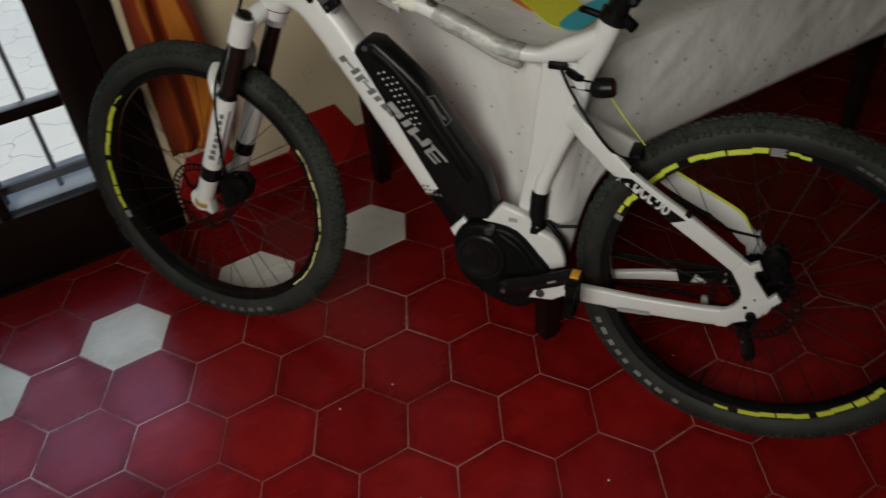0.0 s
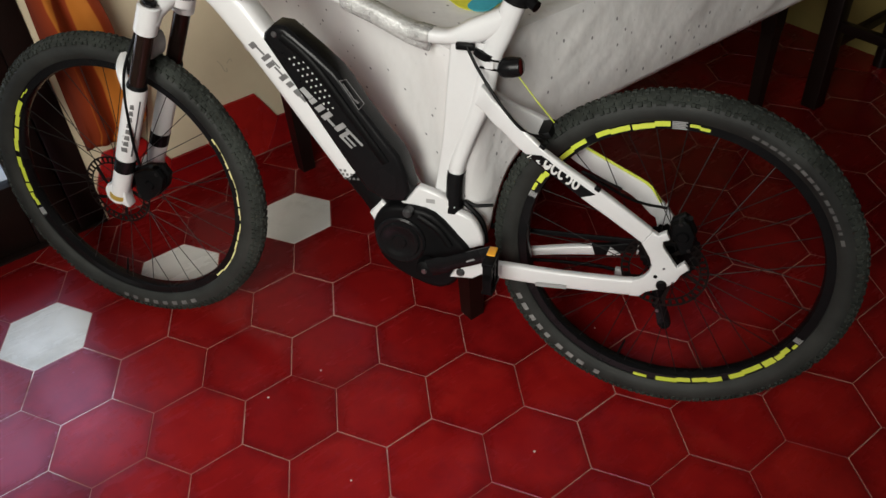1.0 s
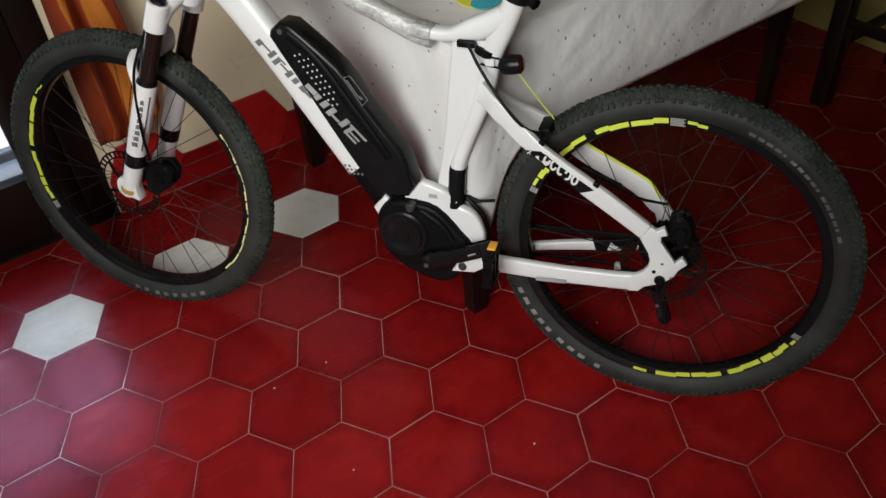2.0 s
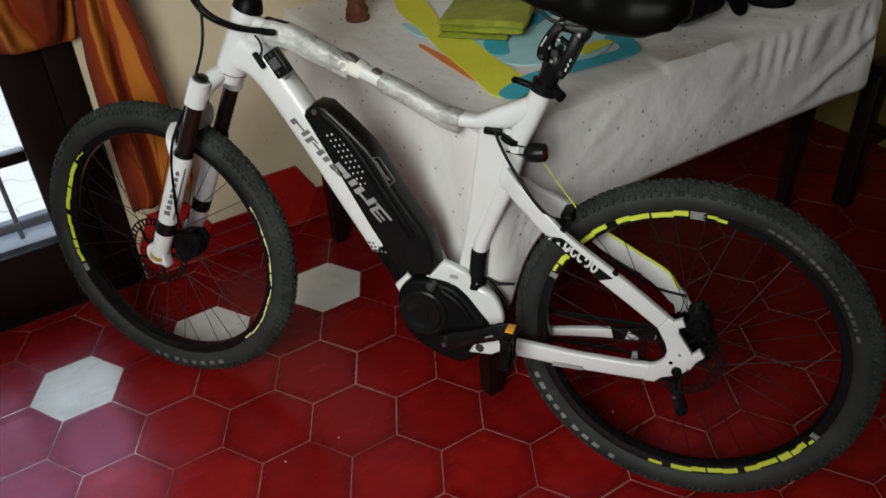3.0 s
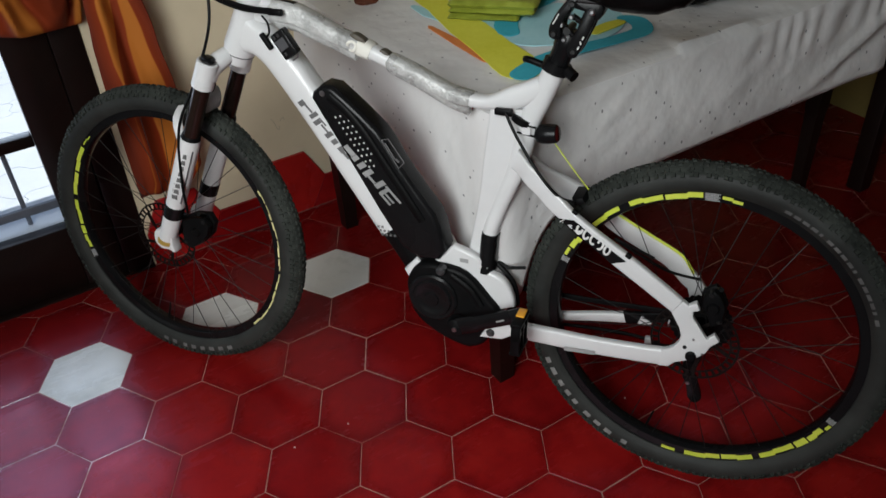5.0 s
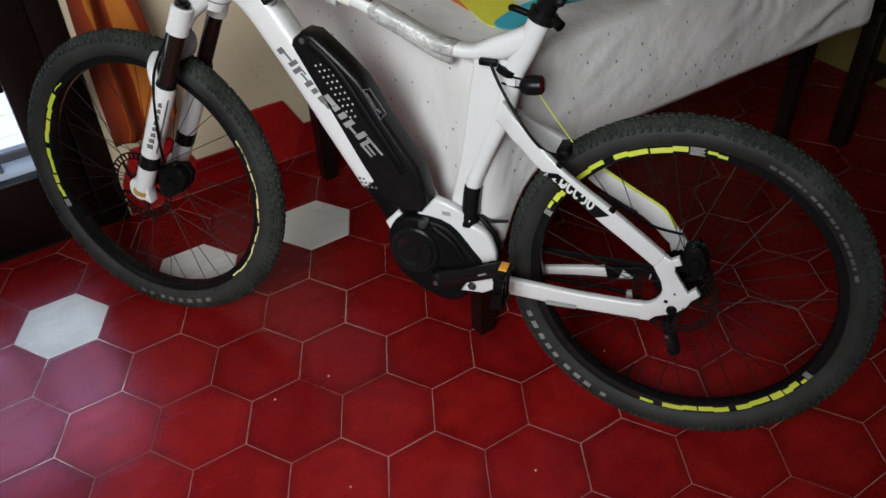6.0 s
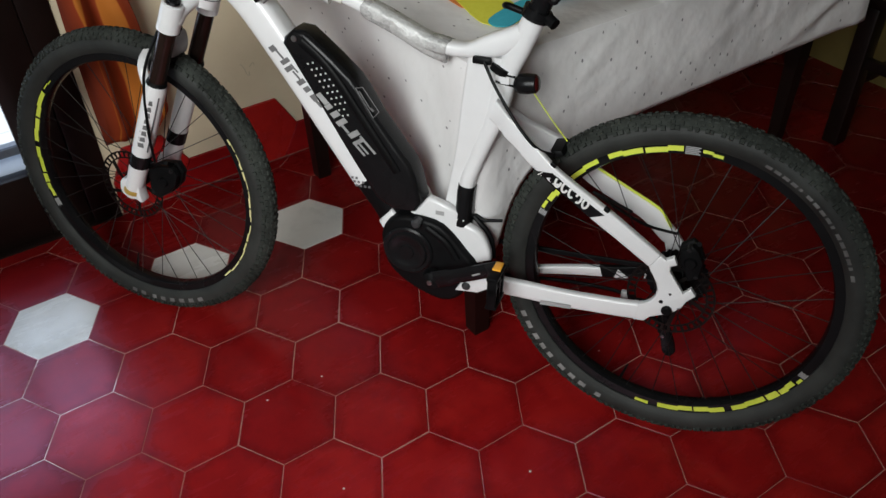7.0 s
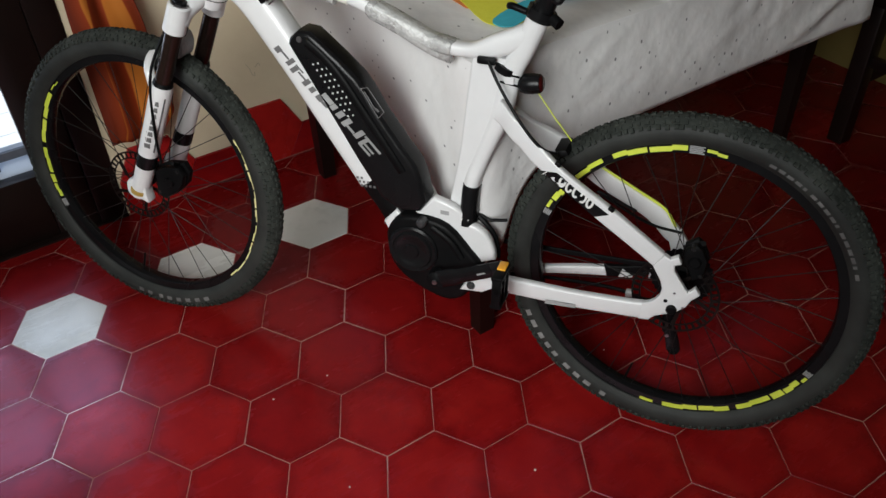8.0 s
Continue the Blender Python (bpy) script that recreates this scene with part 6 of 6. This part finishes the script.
for ctrl, r, nm in (([(0.868, 0.034, 0.886), (0.898, 0.035, 0.886), (0.935, 0.035, 0.890), (0.978, 0.035, 0.903), (1.005, 0.035, 0.923), (1.025, 0.035, 0.959), (1.024, 0.04, 1.0), (0.985, 0.08, 1.045)], 0.0042, "cable"),
                    ([(0.868, 0.037, 0.882), (0.898, 0.039, 0.882), (0.937, 0.039, 0.885), (0.985, 0.039, 0.899), (1.012, 0.039, 0.921), (1.032, 0.04, 0.962), (1.03, 0.06, 1.03), (0.97, 0.13, 1.05)], 0.0034, "cable"),
                    ([(0.996, 0.045, 0.916), (0.992, 0.06, 0.860), (1.011, 0.062, 0.805), (1.045, 0.068, 0.731), (1.085, 0.085, 0.64), (1.098, 0.088, 0.52), (1.105, 0.078, 0.44)], 0.0030, "brake_hose"),
                    ([(0.890, 0.034, 0.874), (0.878, 0.036, 0.862), (0.876, 0.036, 0.845), (0.884, 0.036, 0.832)], 0.0022, "cable"),
                    ([(0.405, 0.030, 0.740), (0.378, 0.042, 0.70), (0.330, 0.060, 0.645), (0.292, 0.062, 0.608), (0.266, 0.040, 0.590)], 0.0031, "brake_hose"),
                    ([(0.12, -0.055, 0.452), (0.20, -0.06, 0.478), (0.10, -0.06, 0.43), (0.03, -0.06, 0.42)], 0.003, "cable")):
    part(nm, sweep(curve_pts(ctrl, 7), r, 8), M_BLACK, bicycle, "black cable")
part("brake_hose", sweep(curve_pts([(0.235, -0.060, 0.548), (0.1957, -0.062, 0.5285), (0.130, -0.062, 0.4960), (0.0726, -0.062, 0.4665), (0.052, -0.062, 0.443), (0.040, -0.066, 0.418)], 7), 0.0028, 8), M_LIME, bicycle, "lime yellow cable")
part("cable_stop", box(0.393, 0.427, 0.019, 0.030, 0.733, 0.746, 0.003, 2), M_BLACK, bicycle, "black cable entry")
part("stay_bridge", prism([(0.274, 0.592), (0.254, 0.596), (0.248, 0.586), (0.268, 0.578)], -0.03, 0.030, 0.003), M_BLACK, bicycle, "black brake mount between the stays")
part("bottom_cable", sweep(curve_pts([(0.426, -0.004, 0.412), (0.4006, 0.0, 0.392), (0.384, 0.0, 0.372), (0.376, 0.0, 0.345), (0.374, 0.0, 0.322)], 6), 0.0052, 8), M_BLACK, bicycle, "black cable behind the motor")
part("bottom_cable", sweep(curve_pts([(0.430, -0.006, 0.419), (0.4016, -0.006, 0.402), (0.384, -0.006, 0.4035), (0.362, -0.006, 0.408)], 6), 0.0036, 8), M_BLACK, bicycle, "black cable behind the motor")

# ---- seat post, collar, rear light, saddle ----
SP = Vector((-0.37, 0, 1)).normalized()
B = Vector((0.326, 0, 0.822))
part("seat_collar", sweep([B - SP * 0.006, B + SP * 0.012], 0.0255, 24), M_GLOSS, bicycle, "black quick-release collar")
part("collar_lever", sweep(curve_pts([(0.345, 0.022, 0.832), (0.37, 0.02, 0.838), (0.378, 0.01, 0.835)], 5), 0.006, 10), M_BLACK, bicycle)
part("collar_nut", sweep([(0.302, 0.012, 0.822), (0.288, 0.02, 0.815)], 0.010, 12), M_BLACK, bicycle)
def fatter(poly, k):
    """Widens a slim link across its length, about its middle."""
    cx, cz = sum(p[0] for p in poly) / len(poly), sum(p[1] for p in poly) / len(poly)
    return [(cx + (x - cx) * k, cz + (z - cz) * (0.5 + 0.5 * k)) for x, z in poly]


post = part("seat_post", sweep([B, B + SP * 0.035, B + SP * 0.040, B + SP * 0.066, B + SP * 0.072], [0.0190, 0.0195, 0.0215, 0.0215, 0.017], 22), M_GLOSS, bicycle, "black suspension seat post")
for y in (0.020, -0.020):
    part("linkage", prism(smooth_poly(fatter([(0.334, 0.880), (0.336, 0.898), (0.323, 0.925), (0.305, 0.946), (0.290, 0.945), (0.299, 0.929), (0.314, 0.906), (0.318, 0.880)], 1.0), 3), y - 0.007, y + 0.007, 0.003), M_GLOSS, post, "black linkage arm")
    part("linkage", prism(smooth_poly(fatter([(0.302, 0.852), (0.287, 0.850), (0.273, 0.880), (0.261, 0.912), (0.262, 0.932), (0.278, 0.928), (0.289, 0.897), (0.303, 0.868)], 1.0), 3), y - 0.007, y + 0.007, 0.003), M_GLOSS, post, "black linkage arm")
    for x, z in ((0.327, 0.887), (0.299, 0.938), (0.292, 0.860)):
        part("pivot", lathe([(0, 0.004), (0.004, 0.004), (0.0058, 0.002), (0.0058, -0.004), (0, -0.004)], 14, Matrix.Translation((x, y * 1.36, z))), M_SPOKE, post, "dark pivot bolt")
part("post_head", prism(smooth_poly([(0.306, 0.932), (0.303, 0.948), (0.262, 0.948), (0.247, 0.932), (0.258, 0.912), (0.280, 0.926)], 3), -0.024, 0.024, 0.005), M_GLOSS, post)
part("clamp_bolt", lathe([(0, 0.0290), (0.0030, 0.0290), (0.0062, 0.0265), (0.0062, 0.02), (0, 0.02)], 16, Matrix.Translation((0.266, 0, 0.927))), M_METAL, post, "bright steel clamp bolt")
for x0, z0, x1, z1 in ((0.316, 0.902, 0.296, 0.884), (0.300, 0.916, 0.280, 0.905), (0.310, 0.878, 0.296, 0.862)):
    part("toggle", sweep([(x0, 0.012, z0), (x1, 0.014, z1)], (0.008, 0.0048), 10, True, SIDE), M_GLOSS, post)
    part("pivot", lathe([(0, 0.0045), (0.0026, 0.0045), (0.0042, 0.003), (0.0042, -0.004), (0, -0.004)], 12, Matrix.Translation((x0, 0.022, z0))), M_METAL, post, "small steel pivot")
part("inner_pivot", sweep([(0.306, -0.024, 0.892), (0.306, 0.024, 0.892)], 0.0065, 14), M_SPOKE, post)
for k in range(3):
    part("post_mark", box(-0.0012, 0.0012, 0.0272, 0.0277, -0.003, 0.003, 0, 1, Matrix.Translation((0.277 + 0.0035 * k, 0, 0.884 - 0.0085 * k)) @ Matrix.Rotation(radians(-25 + 40 * (k % 2)), 4, "Y")), M_PALE_MARK, post, "pale lettering stroke")
part("post_mark", box(-0.001, 0.001, 0.0272, 0.0277, -0.010, 0.010, 0, 1, Matrix.Translation((0.325, 0, 0.912)) @ Matrix.Rotation(radians(-28), 4, "Y")), M_PALE_MARK, post)
for y in (0.022, -0.022):
    part("saddle_rail", sweep(curve_pts([(0.345, y * 0.5, 0.970), (0.318, y, 0.948), (0.27, y, 0.942), (0.21, y, 0.946), (0.15, y * 1.4, 0.962)], 5), 0.0035, 8), M_SPOKE, bicycle, "dark saddle rail")


def saddle_fn():
    bm = bmesh.new()
    rings = []
    for i in range(29):
        k = i / 28
        x = 0.402 - 0.236 * k - 0.072 * k * k
        hw = lerp_table([(0, 0.012), (0.03, 0.022), (0.35, 0.031), (0.55, 0.047), (0.78, 0.078), (0.92, 0.074), (0.97, 0.062), (1, 0.040)], k)
        top = lerp_table([(0, 1.000), (0.05, 1.010), (0.45, 1.009), (0.8, 1.021), (0.95, 1.016), (1, 1.004)], k)
        low = lerp_table([(0, 0.986), (0.05, 0.975), (0.3, 0.958), (0.5, 0.940), (0.62, 0.929), (0.8, 0.930), (0.92, 0.944), (1, 0.968)], k)
        ring = []
        for j in range(20):
            a = 2 * math.pi * j / 20
            c, s = math.cos(a), math.sin(a)
            y = hw * (abs(c) ** 0.75) * (1 if c >= 0 else -1)
            z = (top + low) / 2 + (top - low) / 2 * (abs(s) ** 0.8) * (1 if s >= 0 else -1)
            if s > 0.6:
                z -= 0.006 * math.exp(-(y / 0.008) ** 2) * (1 if 0.2 < k < 0.95 else 0)
            ring.append(bm.verts.new((x, y, z)))
        rings.append(ring)
    for r0, r1 in zip(rings, rings[1:]):
        for j in range(20):
            bm.faces.new((r0[j], r0[(j + 1) % 20], r1[(j + 1) % 20], r1[j]))
    bm.faces.new(rings[0][::-1])
    bm.faces.new(rings[-1])
    bmesh.ops.recalc_face_normals(bm, faces=bm.faces)
    return bm


part("saddle", saddle_fn(), M_LEATHER, bicycle, "black padded saddle")
lightm = Matrix.Translation((0.334, 0.0, 0.699)) @ Matrix.Rotation(radians(8), 4, "Y") @ Matrix.Rotation(radians(90), 4, "Z")
lamp = part("rear_light", lathe([(0, 0.021), (0.0135, 0.021), (0.0170, 0.018), (0.0185, 0.004), (0.0180, -0.010), (0.0150, -0.018), (0.009, -0.022), (0, -0.022)], 28, lightm), M_GLOSS, bicycle, "black rear light with a dark red lens")
part("lens", lathe([(0, 0.0235), (0.011, 0.0235), (0.0150, 0.0205), (0.0165, 0.0165), (0.0165, 0.012), (0, 0.012)], 28, lightm), M_REDLENS, lamp, "dark red lens")
part("light_strap", sweep([(0.377, 0.0, 0.728), (0.382, 0.0, 0.716)], 0.0225, 18), M_BLACK, lamp)
for z in (0.697, 0.714):
    part("light_arm", sweep([(0.385, 0.021, z + 0.006), (0.352, 0.012, z - 0.002)], 0.0022, 8), M_BLACK, lamp)
part("light_window", box(0.360, 0.377, 0.0195, 0.0205, 0.700, 0.713, 0.0003, 1), M_WHITE, lamp, "white clear window")
part("light_cord", sweep([(0.318, 0.002, 0.684), (0.285, 0.0, 0.642), (0.250, 0.0, 0.602)], 0.0012, 6), M_LIME, bicycle, "thin lime cord")

# ---- crumbs lying on the tiles ----


def crumb(x, y, r, seed):
    bm = bmesh.new()
    bmesh.ops.create_icosphere(bm, subdivisions=2, radius=r)
    for v in bm.verts:
        d = v.co.normalized()
        v.co = d * r * (1 + 0.5 * noise.noise(d * 2 + Vector((seed, 0, 0))))
        v.co.z *= 0.5
    ob = part("crumb", bm, M_CRUMB)
    ob.location = (x, y, r * 0.40)
    tagged(ob, "small pale crumb lying on the tiled floor", "crumb", "crumbs on the floor")


for n, (x, y, r) in enumerate(((-0.157, -0.32, 0.0032), (0.17, -0.50, 0.0036), (-0.187, -0.025, 0.003), (-0.057, -0.032, 0.0028), (0.506, -0.335, 0.0028))):
    crumb(x, y, r * 0.72, n * 3.7)

# ================= floor tiles, one by one =================
c30, s30 = math.cos(radians(-30)), math.sin(radians(-30))
centres = []
for j in range(-60, 61):
    for i in range(-60, 61):
        hx, hy = (i + j / 2) * W_T, j * 1.5 * S_T
        x, y = c30 * hx - s30 * hy, s30 * hx + c30 * hy
        if X0 - 0.1 < x < X1 + 0.1 and Y0 - 0.1 < y < WALL_Y + 0.1:
            centres.append((x, y, hx / W_T, hy / S_T))
ME_RED = hex_mesh("tile_red", S_T - 0.0010, -0.012, 0.0, M_RED)
ME_WHITE = hex_mesh("tile_white", S_T - 0.0010, -0.012, 0.0, M_WHITE_TILE)
tr = random.Random(11)


def is_white(u, v):
    k = (u + 0.5) / 1.5
    return abs(k - round(k)) < 1e-3 and abs(v - 4.5 - 1.5 * round(k)) < 1e-3


inside = [c for c in centres if X0 + 0.12 < c[0] < X1 - 0.12 and Y0 + 0.11 < c[1] < WALL_Y - 0.09]
inside.sort(key=lambda c: (c[0] - 0.25) ** 2 * 0.8 + (c[1] - 0.0) ** 2)
for x, y, u, v in inside[:298]:
    ob = new("tile", ME_WHITE if is_white(u, v) else ME_RED)
    ob.parent = floor_bed
    ob.location = (x + tr.uniform(-0.0005, 0.0005), y + tr.uniform(-0.0005, 0.0005), tr.uniform(-0.0002, 0.0003))
    ob.rotation_euler = (tr.uniform(-0.0032, 0.0032), tr.uniform(-0.0032, 0.0032), tr.uniform(-0.004, 0.004) + math.pi / 3 * tr.randrange(6))
near = {(round(c[0], 3), round(c[1], 3)) for c in inside[:298]}
for nm, white, material in (("far_red_tiles", False, M_RED_FAR), ("far_white_tiles", True, M_WHITE_TILE)):
    verts, faces = [], []
    for x, y, u, v in centres:
        if (round(x, 3), round(y, 3)) in near or is_white(u, v) != white:
            continue
        poly = [(x + (S_T - 0.0013) * math.cos(math.pi * k / 3), y + (S_T - 0.0013) * math.sin(math.pi * k / 3)) for k in range(6)]
        # cut at the walls
        poly = [(min(max(px, X0 + 0.002), X1 - 0.002), min(max(py, Y0 + 0.002), WALL_Y - 0.010)) for px, py in poly]
        n0 = len(verts)
        verts += [(px, py, -0.0003) for px, py in poly] + [(px, py, -0.012) for px, py in poly]
        faces.append(tuple(range(n0, n0 + 6)))
        faces += [(n0 + k, n0 + 6 + k, n0 + 6 + (k + 1) % 6, n0 + (k + 1) % 6) for k in range(6)]
    me = bpy.data.meshes.new(nm)
    me.from_pydata(verts, [], faces)
    me.materials.append(material)
    ob = new(nm, me)
    ob.parent = floor_bed
    ob["kind"] = "stuff"
